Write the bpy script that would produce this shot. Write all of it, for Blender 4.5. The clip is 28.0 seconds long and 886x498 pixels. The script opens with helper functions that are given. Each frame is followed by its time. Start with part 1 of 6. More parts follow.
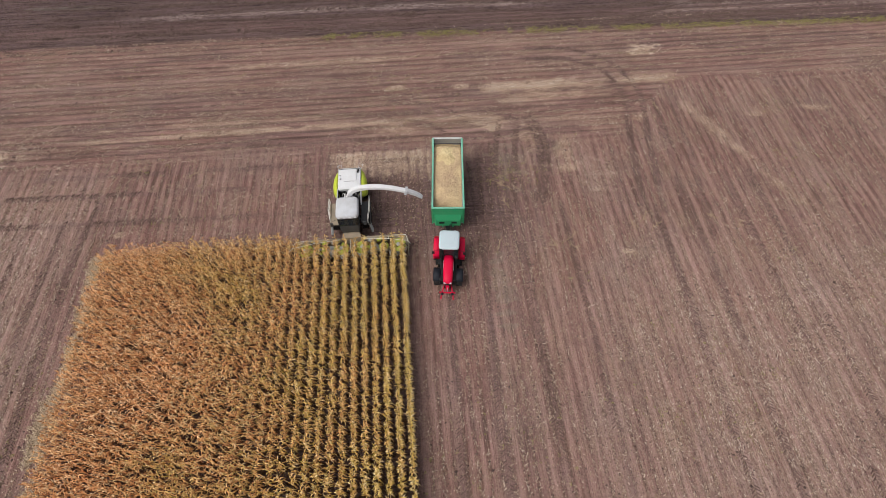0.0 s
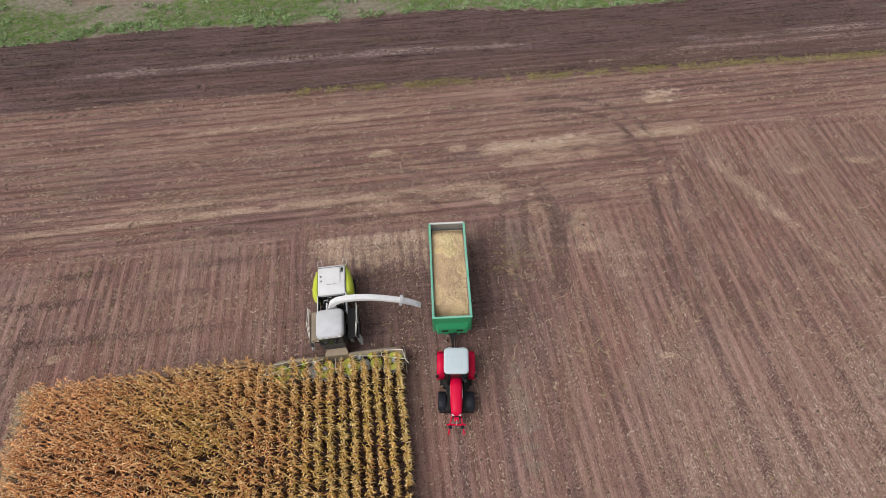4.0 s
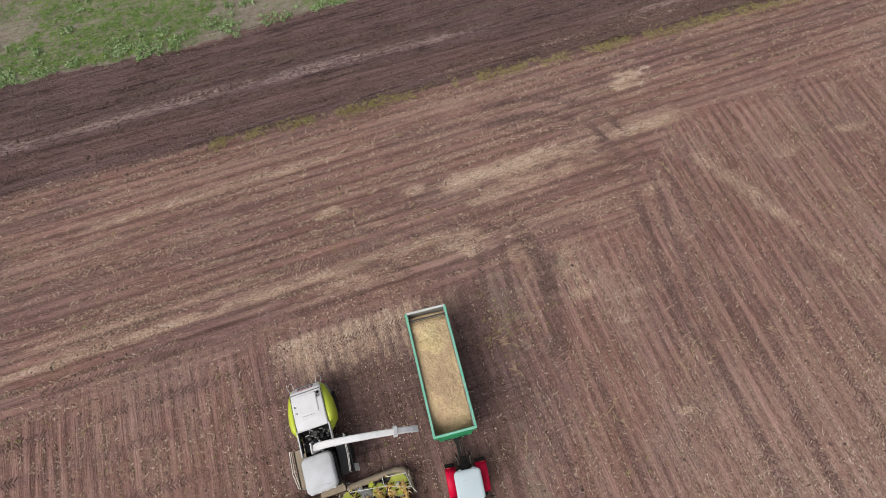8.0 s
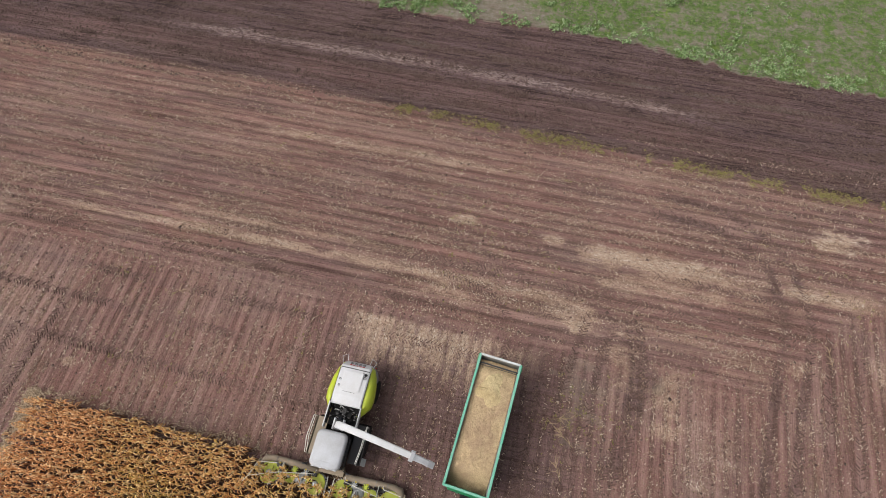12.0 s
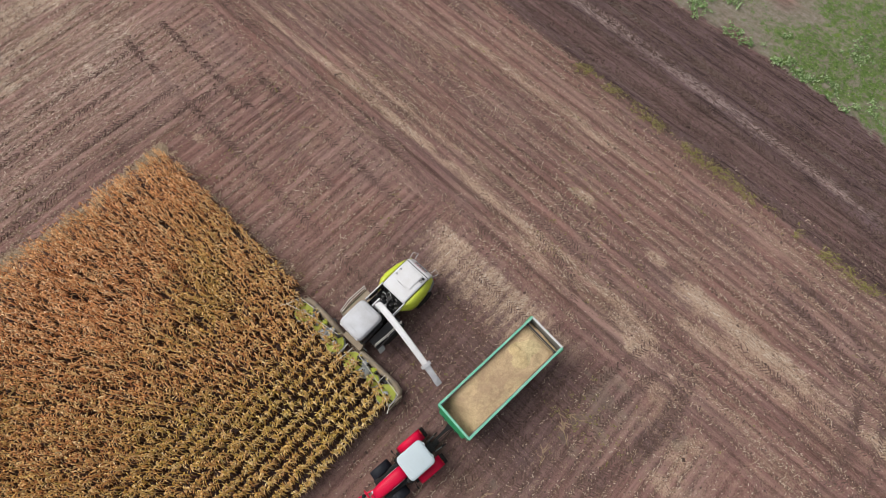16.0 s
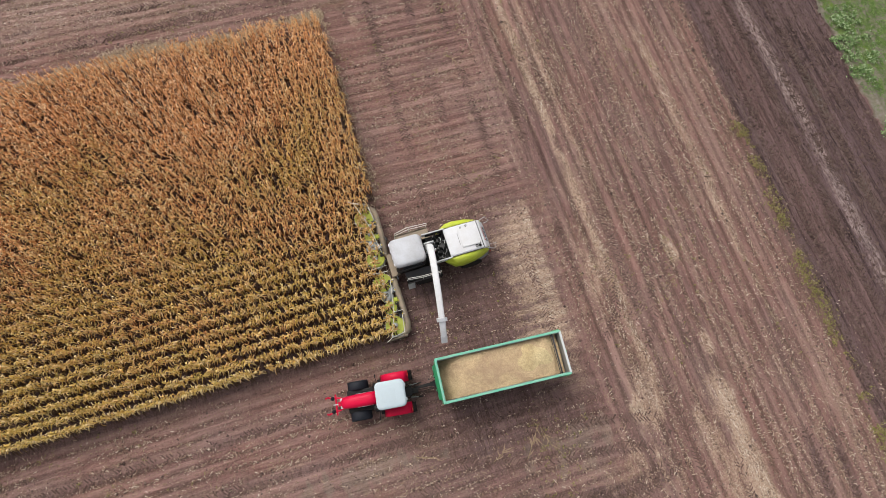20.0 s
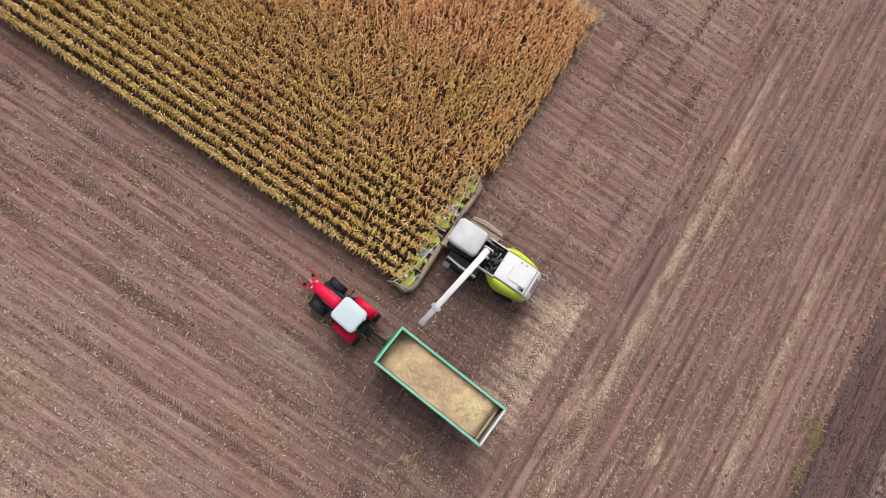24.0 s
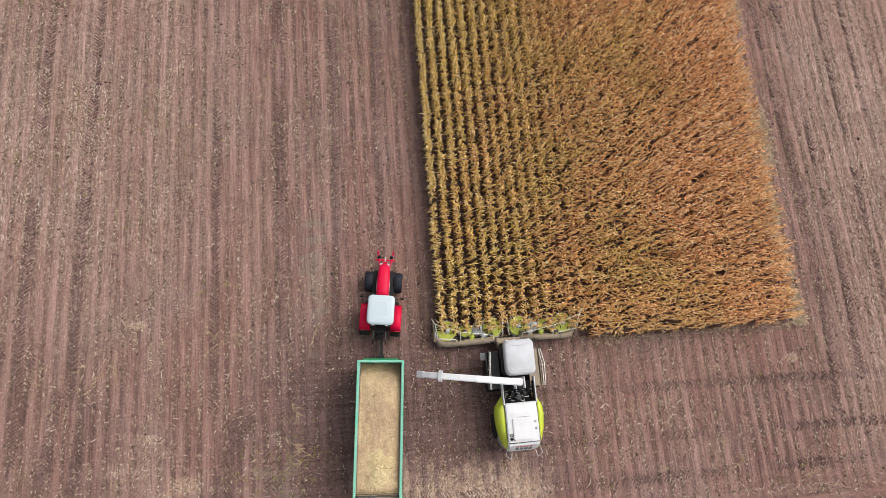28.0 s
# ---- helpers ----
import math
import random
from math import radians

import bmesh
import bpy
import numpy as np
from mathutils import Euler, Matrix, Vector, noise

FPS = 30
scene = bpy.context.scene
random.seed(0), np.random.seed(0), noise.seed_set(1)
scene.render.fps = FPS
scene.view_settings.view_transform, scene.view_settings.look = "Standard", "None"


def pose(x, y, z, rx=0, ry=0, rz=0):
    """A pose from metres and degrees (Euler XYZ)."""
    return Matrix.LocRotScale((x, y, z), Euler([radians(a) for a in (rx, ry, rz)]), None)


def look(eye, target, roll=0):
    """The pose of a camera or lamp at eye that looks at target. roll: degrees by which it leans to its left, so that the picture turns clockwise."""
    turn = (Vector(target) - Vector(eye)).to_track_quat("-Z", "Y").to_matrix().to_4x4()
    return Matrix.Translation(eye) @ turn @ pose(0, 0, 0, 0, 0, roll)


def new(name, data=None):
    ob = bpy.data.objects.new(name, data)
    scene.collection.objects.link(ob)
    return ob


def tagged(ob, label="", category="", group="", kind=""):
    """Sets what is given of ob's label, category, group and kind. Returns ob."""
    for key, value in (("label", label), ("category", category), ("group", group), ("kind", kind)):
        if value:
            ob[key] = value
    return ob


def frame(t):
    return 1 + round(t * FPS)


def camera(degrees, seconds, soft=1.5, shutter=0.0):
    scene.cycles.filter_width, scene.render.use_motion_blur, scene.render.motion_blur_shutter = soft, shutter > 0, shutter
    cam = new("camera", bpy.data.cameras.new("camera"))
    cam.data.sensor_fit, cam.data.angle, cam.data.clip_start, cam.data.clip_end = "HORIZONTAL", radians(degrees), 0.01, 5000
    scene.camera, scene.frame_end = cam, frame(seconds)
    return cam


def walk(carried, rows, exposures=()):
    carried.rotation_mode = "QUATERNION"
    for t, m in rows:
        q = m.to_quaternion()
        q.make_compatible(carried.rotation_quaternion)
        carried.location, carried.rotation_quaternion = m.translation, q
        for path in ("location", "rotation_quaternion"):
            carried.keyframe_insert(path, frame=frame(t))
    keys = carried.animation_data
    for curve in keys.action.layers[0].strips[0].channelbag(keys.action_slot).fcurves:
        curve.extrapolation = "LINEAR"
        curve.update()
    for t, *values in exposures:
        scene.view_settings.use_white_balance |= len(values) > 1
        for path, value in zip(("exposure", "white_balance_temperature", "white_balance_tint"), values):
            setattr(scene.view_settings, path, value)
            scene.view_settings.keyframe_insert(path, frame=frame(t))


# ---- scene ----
cam = camera(79.8, 28.0, soft=0.7)
PATH = [
    (0, (1.114, -24.36, 36.621), (1.198, -23.273, 34.945), -0.5),
    (0.5, (0.805, -22.84, 36.503), (0.904, -21.766, 34.819), 0.0),
    (1, (0.979, -21.555, 36.087), (1.077, -20.481, 34.403), -0.2),
    (1.5, (1.251, -20.511, 35.53), (1.341, -19.424, 33.853), -0.8),
    (2, (1.1, -19.114, 35.102), (1.197, -18.023, 33.428), -0.6),
    (2.5, (0.988, -17.746, 34.857), (1.091, -16.657, 33.183), -0.4),
    (3, (0.94, -16.556, 34.678), (1.047, -15.461, 33.008), -0.4),
    (3.5, (0.962, -15.331, 34.65), (1.075, -14.236, 32.98), -0.5),
    (4, (1.162, -14.002, 34.661), (1.291, -12.911, 32.99), -0.8),
    (4.5, (1.09, -12.244, 34.853), (1.249, -11.167, 33.175), -0.7),
    (6.5, (2.757, -3.367, 36.482), (2.921, -2.556, 34.661), -3.6),
    (7, (2.818, -2.288, 36.292), (3.011, -1.517, 34.456), -3.8),
    (7.5, (2.789, -1.657, 35.996), (3.0, -0.897, 34.158), -3.6),
    (8, (2.759, -1.147, 35.678), (2.975, -0.382, 33.843), -3.3),
    (8.5, (2.806, -0.836, 35.404), (3.009, -0.047, 33.577), -3.2),
    (9, (2.846, -0.53, 35.294), (3.025, 0.286, 33.476), -3.2),
    (9.5, (2.899, -0.245, 35.26), (3.043, 0.591, 33.448), -3.0),
    (10, (2.843, 0.076, 35.242), (2.931, 0.925, 33.433), -2.6),
    (10.5, (2.63, 0.268, 35.0), (2.658, 1.136, 33.198), -1.9),
    (11, (2.917, 0.515, 35.117), (2.847, 1.379, 33.315), -2.4),
    (11.5, (2.942, 0.677, 35.17), (2.795, 1.525, 33.365), -2.3),
    (12, (2.801, 0.746, 35.174), (2.59, 1.567, 33.363), -1.8),
    (12.5, (2.808, 0.613, 34.963), (2.544, 1.412, 33.148), -1.1),
    (14.5, (3.262, -1.021, 34.763), (2.851, -0.324, 32.934), 2.0),
    (15, (3.466, -1.14, 34.647), (3.035, -0.486, 32.807), 2.7),
    (15.5, (3.385, -1.099, 34.63), (2.95, -0.49, 32.776), 3.9),
    (16, (3.43, -1.044, 34.538), (2.984, -0.484, 32.67), 4.9),
    (16.5, (3.472, -1.015, 34.446), (3.014, -0.494, 32.571), 5.8),
    (17, (3.525, -1.145, 34.325), (3.064, -0.661, 32.44), 7.5),
    (17.5, (3.557, -1.032, 34.399), (3.099, -0.596, 32.501), 8.5),
    (18, (3.484, -1.116, 34.371), (3.026, -0.712, 32.466), 10.4),
    (18.5, (3.487, -1.139, 34.397), (3.027, -0.762, 32.487), 11.9),
    (19, (3.49, -1.191, 34.417), (3.032, -0.836, 32.502), 13.7),
    (19.5, (3.603, -1.091, 34.503), (3.145, -0.762, 32.584), 14.5),
    (20, (3.973, -0.871, 34.599), (3.487, -0.589, 32.68), 12.9),
    (20.5, (4.108, -1.052, 34.648), (3.631, -0.787, 32.724), 15.5),
    (21, (4.102, -0.927, 34.775), (3.642, -0.694, 32.843), 17.9),
    (21.5, (4.212, -0.926, 34.864), (3.755, -0.719, 32.927), 20.8),
    (22, (4.208, -1.001, 34.893), (3.762, -0.821, 32.951), 25.4),
    (22.5, (4.106, -0.921, 34.984), (3.665, -0.777, 33.038), 29.0),
    (24.5, (3.767, 1.546, 34.438), (3.346, 1.455, 32.485), 29.7),
    (25, (3.72, 1.619, 34.321), (3.304, 1.465, 32.371), 30.1),
    (25.5, (3.443, 1.466, 34.285), (3.055, 1.267, 32.333), 31.0),
    (26, (3.329, 1.402, 34.187), (2.969, 1.146, 32.236), 30.7),
    (26.5, (3.181, 1.415, 34.17), (2.864, 1.114, 32.219), 29.7),
    (27, (3.168, 1.391, 34.105), (2.89, 1.058, 32.153), 29.5),
    (27.5, (3.196, 1.363, 34.085), (2.942, 0.995, 32.135), 28.0),
    (28, (3.154, 1.285, 34.108), (2.921, 0.883, 32.163), 26.1),
]
walk(cam, [(t, look(eye, target, roll)) for t, eye, target, roll in PATH], [(0, 0.2), (5, 0.19), (10, 0.18), (14, 0.18), (20, 0.34), (28, 0.47)])

# ---- light: thin bright overcast, a broad soft sun ----
SUN_ELEV, SUN_AZ = 52.0, -118.0  # azimuth of the way towards the sun, from +y, clockwise
world = bpy.data.worlds.new("overcast_sky")
scene.world = world
world.use_nodes = True
wn = world.node_tree
wn.nodes.clear()
sky = wn.nodes.new("ShaderNodeTexSky")
sky.sky_type = "NISHITA"
sky.sun_disc = False
sky.sun_elevation = radians(SUN_ELEV)
sky.sun_rotation = radians(SUN_AZ)
sky.air_density, sky.dust_density, sky.ozone_density = 1.0, 4.0, 1.0
grey = wn.nodes.new("ShaderNodeHueSaturation")
grey.inputs["Saturation"].default_value = 0.22
bg = wn.nodes.new("ShaderNodeBackground")
bg.inputs["Strength"].default_value = 0.13
wout = wn.nodes.new("ShaderNodeOutputWorld")
wn.links.new(sky.outputs[0], grey.inputs["Color"])
wn.links.new(grey.outputs[0], bg.inputs["Color"])
wn.links.new(bg.outputs[0], wout.inputs["Surface"])

sun_data = bpy.data.lights.new("sun", "SUN")
sun_data.energy = 1.5
sun_data.angle = radians(40)
sun_data.color = (1.0, 0.96, 0.9)
sun = new("sun", sun_data)
az, el = radians(SUN_AZ), radians(SUN_ELEV)
toward = Vector((math.sin(az) * math.cos(el), math.cos(az) * math.cos(el), math.sin(el)))
sun.matrix_world = look(toward * 100, (0, 0, 0))


# ---- materials ----
class Nodes:
    """A short way to write a node material."""

    def __init__(self, name):
        self.mat = bpy.data.materials.new(name)
        self.mat.use_nodes = True
        self.t = self.mat.node_tree
        self.t.nodes.clear()
        self.out = self.n("ShaderNodeOutputMaterial")
        self.bsdf = self.n("ShaderNodeBsdfPrincipled")
        self.t.links.new(self.bsdf.outputs[0], self.out.inputs[0])

    def n(self, kind, **values):
        node = self.t.nodes.new(kind)
        for key, value in values.items():
            node.inputs[key.replace("_", " ")].default_value = value
        return node

    def link(self, a, b):
        self.t.links.new(a, b)

    def coords(self, scale=(1, 1, 1), rotation=(0, 0, 0)):
        c, m = self.n("ShaderNodeTexCoord"), self.n("ShaderNodeMapping")
        m.inputs["Scale"].default_value = scale
        m.inputs["Rotation"].default_value = rotation
        self.link(c.outputs["Object"], m.inputs["Vector"])
        return m.outputs[0]

    def noise(self, scale, detail=4.0, rough=0.6, stretch=(1, 1, 1), rotation=(0, 0, 0), distortion=0.0):
        node = self.n("ShaderNodeTexNoise", Scale=scale, Detail=detail, Roughness=rough, Distortion=distortion)
        self.link(self.coords(stretch, rotation), node.inputs["Vector"])
        return node.outputs["Fac"]

    def ramp(self, fac, *stops):
        node = self.n("ShaderNodeValToRGB")
        while len(node.color_ramp.elements) < len(stops):
            node.color_ramp.elements.new(0.5)
        for e, (at, c) in zip(node.color_ramp.elements, stops):
            e.position = at
            e.color = (c, c, c, 1) if isinstance(c, (int, float)) else (*c, 1)
        self.link(fac, node.inputs[0])
        return node.outputs["Color"]

    def put(self, socket, v):
        if isinstance(v, (int, float)):
            socket.default_value = v
        elif isinstance(v, tuple):
            socket.default_value = (*v, 1) if len(v) == 3 else v
        else:
            self.link(v, socket)

    def mix(self, fac, a, b, how="MIX"):
        node = self.n("ShaderNodeMix")
        node.data_type, node.blend_type, node.clamp_factor = "RGBA", how, True
        self.put(node.inputs[0], fac)
        self.put(node.inputs[6], (a, a, a) if isinstance(a, float) else a)
        self.put(node.inputs[7], (b, b, b) if isinstance(b, float) else b)
        return node.outputs[2]

    def math(self, how, a, b=0.0, c=0.0, clamp=False):
        node = self.n("ShaderNodeMath")
        node.operation, node.use_clamp = how, clamp
        for s, v in zip(node.inputs, (a, b, c)):
            self.put(s, v)
        return node.outputs[0]

    def attr(self, name):
        node = self.n("ShaderNodeAttribute")
        node.attribute_name = name
        sep = self.n("ShaderNodeSeparateColor")
        self.link(node.outputs["Color"], sep.inputs[0])
        return sep.outputs

    def island(self):
        return self.n("ShaderNodeNewGeometry").outputs["Random Per Island"]

    def bump(self, height, distance=0.02, strength=1.0):
        node = self.n("ShaderNodeBump", Distance=distance, Strength=strength)
        self.link(height, node.inputs["Height"])
        self.link(node.outputs[0], self.bsdf.inputs["Normal"])

    def done(self, color, rough=0.7, metal=0.0, spec=0.5):
        self.put(self.bsdf.inputs["Base Color"], color)
        self.put(self.bsdf.inputs["Roughness"], rough)
        self.bsdf.inputs["Metallic"].default_value = metal
        self.bsdf.inputs["Specular IOR Level"].default_value = spec
        return self.mat


def paint(name, color, rough=0.45, dust=0.35, dust_color=(0.33, 0.27, 0.2), metal=0.0, spec=0.5):
    """Painted or bare machine surface with field dust lying unevenly over it."""
    s = Nodes(name)
    big, fine = s.noise(1.3, 4), s.noise(14.0, 5, 0.7)
    cover = s.math("MULTIPLY", s.ramp(s.math("MULTIPLY_ADD", fine, 0.45, s.math("MULTIPLY", big, 0.6)), (0.38, 0.0), (0.72, 1.0)), dust)
    shade = s.mix(s.math("MULTIPLY", fine, 0.18), color, tuple(c * 0.72 for c in color))
    s.bump(fine, 0.003, 0.4)
    return s.done(s.mix(cover, shade, dust_color), s.math("MULTIPLY_ADD", cover, 0.5, rough, True), metal, spec)


M = {
    "white": paint("white_paint", (0.64, 0.64, 0.66), 0.45, 0.45, (0.46, 0.43, 0.4)),
    "roof_white": paint("dusty_white_roof", (0.5, 0.51, 0.54), 0.6, 0.75, (0.36, 0.345, 0.345)),
    "roof_rim": paint("grubby_roof_rim", (0.3, 0.3, 0.31), 0.7, 0.6, (0.24, 0.22, 0.2)),
    "roof_blue": paint("cool_white_roof", (0.44, 0.52, 0.56), 0.45, 0.3, (0.4, 0.42, 0.43)),
    "lime": paint("lime_green_paint", (0.46, 0.54, 0.02), 0.35, 0.22),
    "lime_disc": paint("worn_lime_disc", (0.5, 0.56, 0.06), 0.5, 0.35, (0.4, 0.36, 0.2)),
    "red": paint("red_paint", (0.56, 0.002, 0.04), 0.42, 0.03, (0.3, 0.05, 0.06), spec=0.18),
    "rim_red": paint("red_rim", (0.6, 0.015, 0.02), 0.4, 0.2),
    "green": paint("green_paint", (0.012, 0.3, 0.12), 0.4, 0.18),
    "green_light": paint("pale_green_rail", (0.1, 0.41, 0.28), 0.5, 0.5, (0.4, 0.5, 0.43)),
    "panel_grey": paint("light_grey_panel", (0.56, 0.58, 0.58), 0.45, 0.25),
    "steel": paint("galvanised_steel", (0.42, 0.44, 0.45), 0.42, 0.3, metal=0.6),
    "bright": paint("bright_steel", (0.6, 0.62, 0.66), 0.35, 0.25, metal=0.5),
    "skirt_grey": paint("dusty_grey_skirt", (0.2, 0.2, 0.21), 0.6, 0.55, (0.24, 0.2, 0.17)),
    "dusty": paint("dust_caked_steel", (0.24, 0.2, 0.15), 0.8, 0.85, (0.36, 0.28, 0.2)),
    "dark": paint("dark_grey_plastic", (0.035, 0.035, 0.04), 0.6, 0.3, (0.14, 0.115, 0.09)),
    "black": paint("black_machinery", (0.012, 0.012, 0.013), 0.6, 0.14, (0.07, 0.06, 0.048), spec=0.2),
    "mudguard": paint("dark_mudguard", (0.01, 0.012, 0.018), 0.55, 0.15, (0.04, 0.038, 0.038), spec=0.2),
    "tyre": paint("muddy_rubber", (0.016, 0.016, 0.018), 0.85, 0.5, (0.065, 0.05, 0.042), spec=0.15),
    "rim_grey": paint("silver_rim", (0.5, 0.52, 0.54), 0.4, 0.3),
    "yellow": paint("yellow_stripe", (0.6, 0.47, 0.02), 0.5, 0.2),
    "bar_red": paint("red_marking", (0.42, 0.02, 0.03), 0.5, 0.15),
    "tail_red": paint("red_tail_lens", (0.4, 0.01, 0.01), 0.2, 0.1),
    "pole": paint("cream_tube", (0.74, 0.72, 0.66), 0.5, 0.25),
}


def glass_material():
    s = Nodes("tinted_cab_glass")
    s.bsdf.inputs["Transmission Weight"].default_value = 0.35
    s.bsdf.inputs["IOR"].default_value = 1.45
    return s.done((0.03, 0.035, 0.04), 0.08)


M["glass"] = glass_material()


def soil_material():
    """Harvested field: crusted soil, stubble rows, lying straw, damp tilled strip, painted shade at the corn and weedy
    green, by the cover maps of the sheet.
    """
    s = Nodes("field_soil")
    cover, lay = s.attr("cover"), s.attr("lay")
    straw, moist_shaded, green = cover[0], cover[1], cover[2]
    across, crust, worked = lay[0], lay[1], lay[2]
    patch, mid, fine, grit = s.noise(0.12, 3), s.noise(0.9, 4, 0.65), s.noise(6.0, 5, 0.7), s.noise(30.0, 4, 0.75)
    # streaks along the drilling rows (y) and along the headland passes (x)
    rows = s.noise(1.0, 5, 0.68, (2.6, 0.16, 1))
    passes = s.noise(1.0, 5, 0.72, (0.09, 1.9, 1), (0, 0, 0.02))
    streak = s.mix(across, rows, passes)
    c = s.mix(s.ramp(streak, (0.36, 0.0), (0.66, 1.0)), (0.118, 0.058, 0.05), (0.335, 0.187, 0.162))
    c = s.mix(s.math("MULTIPLY", s.ramp(patch, (0.42, 0.0), (0.62, 1.0)), 0.5), c, (0.272, 0.147, 0.124))
    c = s.mix(s.math("MULTIPLY", s.ramp(mid, (0.45, 0.0), (0.72, 1.0)), 0.35), c, (0.1, 0.062, 0.052))
    # broad drifts of greyer, olive and redder ground
    c = s.mix(s.math("MULTIPLY", s.ramp(s.noise(0.17, 4, 0.6), (0.5, 0.0), (0.66, 1.0)), 0.4), c, (0.225, 0.165, 0.15))
    c = s.mix(s.math("MULTIPLY", s.ramp(s.noise(0.23, 4, 0.65, distortion=0.6), (0.53, 0.0), (0.68, 1.0)), 0.35), c, (0.17, 0.112, 0.062))
    c = s.mix(s.math("MULTIPLY", s.ramp(s.noise(0.11, 4, 0.6, distortion=0.4), (0.5, 0.0), (0.66, 1.0)), 0.4), c, (0.235, 0.112, 0.092))
    # wide lanes of paler, greyer ground along the way of working
    wide = s.mix(across, s.noise(1.0, 4, 0.6, (0.5, 0.035, 1)), s.noise(1.0, 4, 0.6, (0.035, 0.6, 1)))
    c = s.mix(s.math("MULTIPLY", s.ramp(wide, (0.5, 0.0), (0.62, 1.0)), 0.42), c, (0.345, 0.228, 0.198))
    c = s.mix(s.math("MULTIPLY", s.ramp(wide, (0.36, 1.0), (0.46, 0.0)), 0.3), c, (0.135, 0.085, 0.074))
    # smooth crusted lanes between the drilled rows
    xyz = s.n("ShaderNodeSeparateXYZ")
    s.link(s.coords(), xyz.inputs[0])
    wave = lambda v, shift, wob: s.math("MULTIPLY_ADD", s.math("COSINE", s.math("ADD", s.math("MULTIPLY_ADD", v, 2 * math.pi / 0.75, shift), s.math("MULTIPLY", wob, 1.6))), 0.5, 0.5)
    lane_y = wave(xyz.outputs[0], 0.3 * 2 * math.pi / 0.75 - 0.8, s.noise(0.35, 2))
    lane_x = wave(xyz.outputs[1], -1.6, s.noise(0.25, 3, 0.6, (0.5, 2, 1)))
    lane = s.mix(across, lane_y, lane_x)
    kept = s.mix(across, s.noise(1.0, 4, 0.65, (0.9, 0.2, 1)), s.noise(1.0, 4, 0.65, (0.16, 0.9, 1)))
    smooth = s.math("MULTIPLY", s.ramp(lane, (0.35, 0.0), (0.75, 1.0)), s.ramp(kept, (0.43, 0.0), (0.6, 1.0)))
    loose = s.math("SUBTRACT", 1.0, s.math("MULTIPLY", smooth, 0.8))
    c = s.mix(s.math("MULTIPLY", smooth, s.mix(across, 0.5, 0.34)), c, (0.36, 0.217, 0.194))
    c = s.mix(s.math("MULTIPLY", s.ramp(lane, (0.05, 1.0), (0.35, 0.0)), s.mix(across, 0.28, 0.42)), c, (0.07, 0.042, 0.033))
    # dark tone of damp ground, used also for shade painted at the corn
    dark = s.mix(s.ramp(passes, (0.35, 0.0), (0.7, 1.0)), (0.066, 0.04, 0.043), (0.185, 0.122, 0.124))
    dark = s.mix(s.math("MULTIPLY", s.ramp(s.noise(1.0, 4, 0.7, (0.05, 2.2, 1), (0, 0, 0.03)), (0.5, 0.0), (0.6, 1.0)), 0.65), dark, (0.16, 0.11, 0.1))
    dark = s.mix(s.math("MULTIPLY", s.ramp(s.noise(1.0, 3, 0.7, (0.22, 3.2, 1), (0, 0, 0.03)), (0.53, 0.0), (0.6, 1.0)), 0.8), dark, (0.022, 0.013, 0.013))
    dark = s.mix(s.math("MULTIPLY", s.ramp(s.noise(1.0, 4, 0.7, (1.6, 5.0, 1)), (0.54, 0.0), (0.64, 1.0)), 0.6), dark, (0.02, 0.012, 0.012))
    c = s.mix(moist_shaded, c, dark)
    c = s.mix(s.math("MULTIPLY", crust, s.ramp(s.mix(across, s.noise(7.0, 5, 0.75, (1, 0.4, 1)), s.noise(7.0, 5, 0.75, (0.35, 1, 1))), (0.43, 0.05), (0.58, 0.95))), c, s.mix(moist_shaded, (0.62, 0.475, 0.385), (0.4, 0.31, 0.295)))
    # crumbs and grit
    crumb = s.noise(13.0, 4, 0.75)
    c = s.mix(s.math("MULTIPLY", s.ramp(fine, (0.32, 1.0), (0.52, 0.0)), s.math("MULTIPLY", loose, 0.48)), c, (0.056, 0.031, 0.025))
    c = s.mix(s.math("MULTIPLY", s.ramp(crumb, (0.34, 1.0), (0.5, 0.0)), s.math("MULTIPLY", loose, 0.4)), c, (0.05, 0.029, 0.024))
    c = s.mix(s.math("MULTIPLY", s.ramp(crumb, (0.54, 0.0), (0.68, 1.0)), s.math("MULTIPLY", loose, 0.4)), c, (0.33, 0.225, 0.185))
    c = s.mix(s.math("MULTIPLY", s.ramp(grit, (0.56, 0.0), (0.72, 1.0)), 0.3), c, (0.34, 0.25, 0.2))
    # finely chopped straw and leaf lying on the soil
    flecks = s.noise(14.0, 5, 0.8, (1.0, 0.7, 1))
    drift = s.mix(across, s.noise(1.0, 4, 0.7, (3.2, 0.8, 1)), s.noise(1.0, 4, 0.7, (0.7, 3.4, 1)))
    amount = s.math("ADD", s.math("MULTIPLY_ADD", drift, 0.8, s.math("MULTIPLY_ADD", flecks, 1.5, -0.25)), s.math("MULTIPLY_ADD", straw, 0.32, -0.86))
    lying = s.ramp(amount, (0.1, 0.0), (0.42, 1.0))
    straw_tone = s.mix(s.ramp(fine, (0.35, 0.0), (0.65, 1.0)), (0.33, 0.215, 0.15), (0.58, 0.43, 0.32))
    c = s.mix(s.math("MULTIPLY", lying, s.ramp(straw, (0.02, 0.0), (0.6, 0.85))), c, straw_tone)
    # weeds: mats of grass and herbs
    tuft = s.ramp(s.math("ADD", s.noise(1.1, 6, 0.8), s.math("MULTIPLY_ADD", green, 0.5, -0.54)), (0.38, 0.0), (0.52, 1.0))
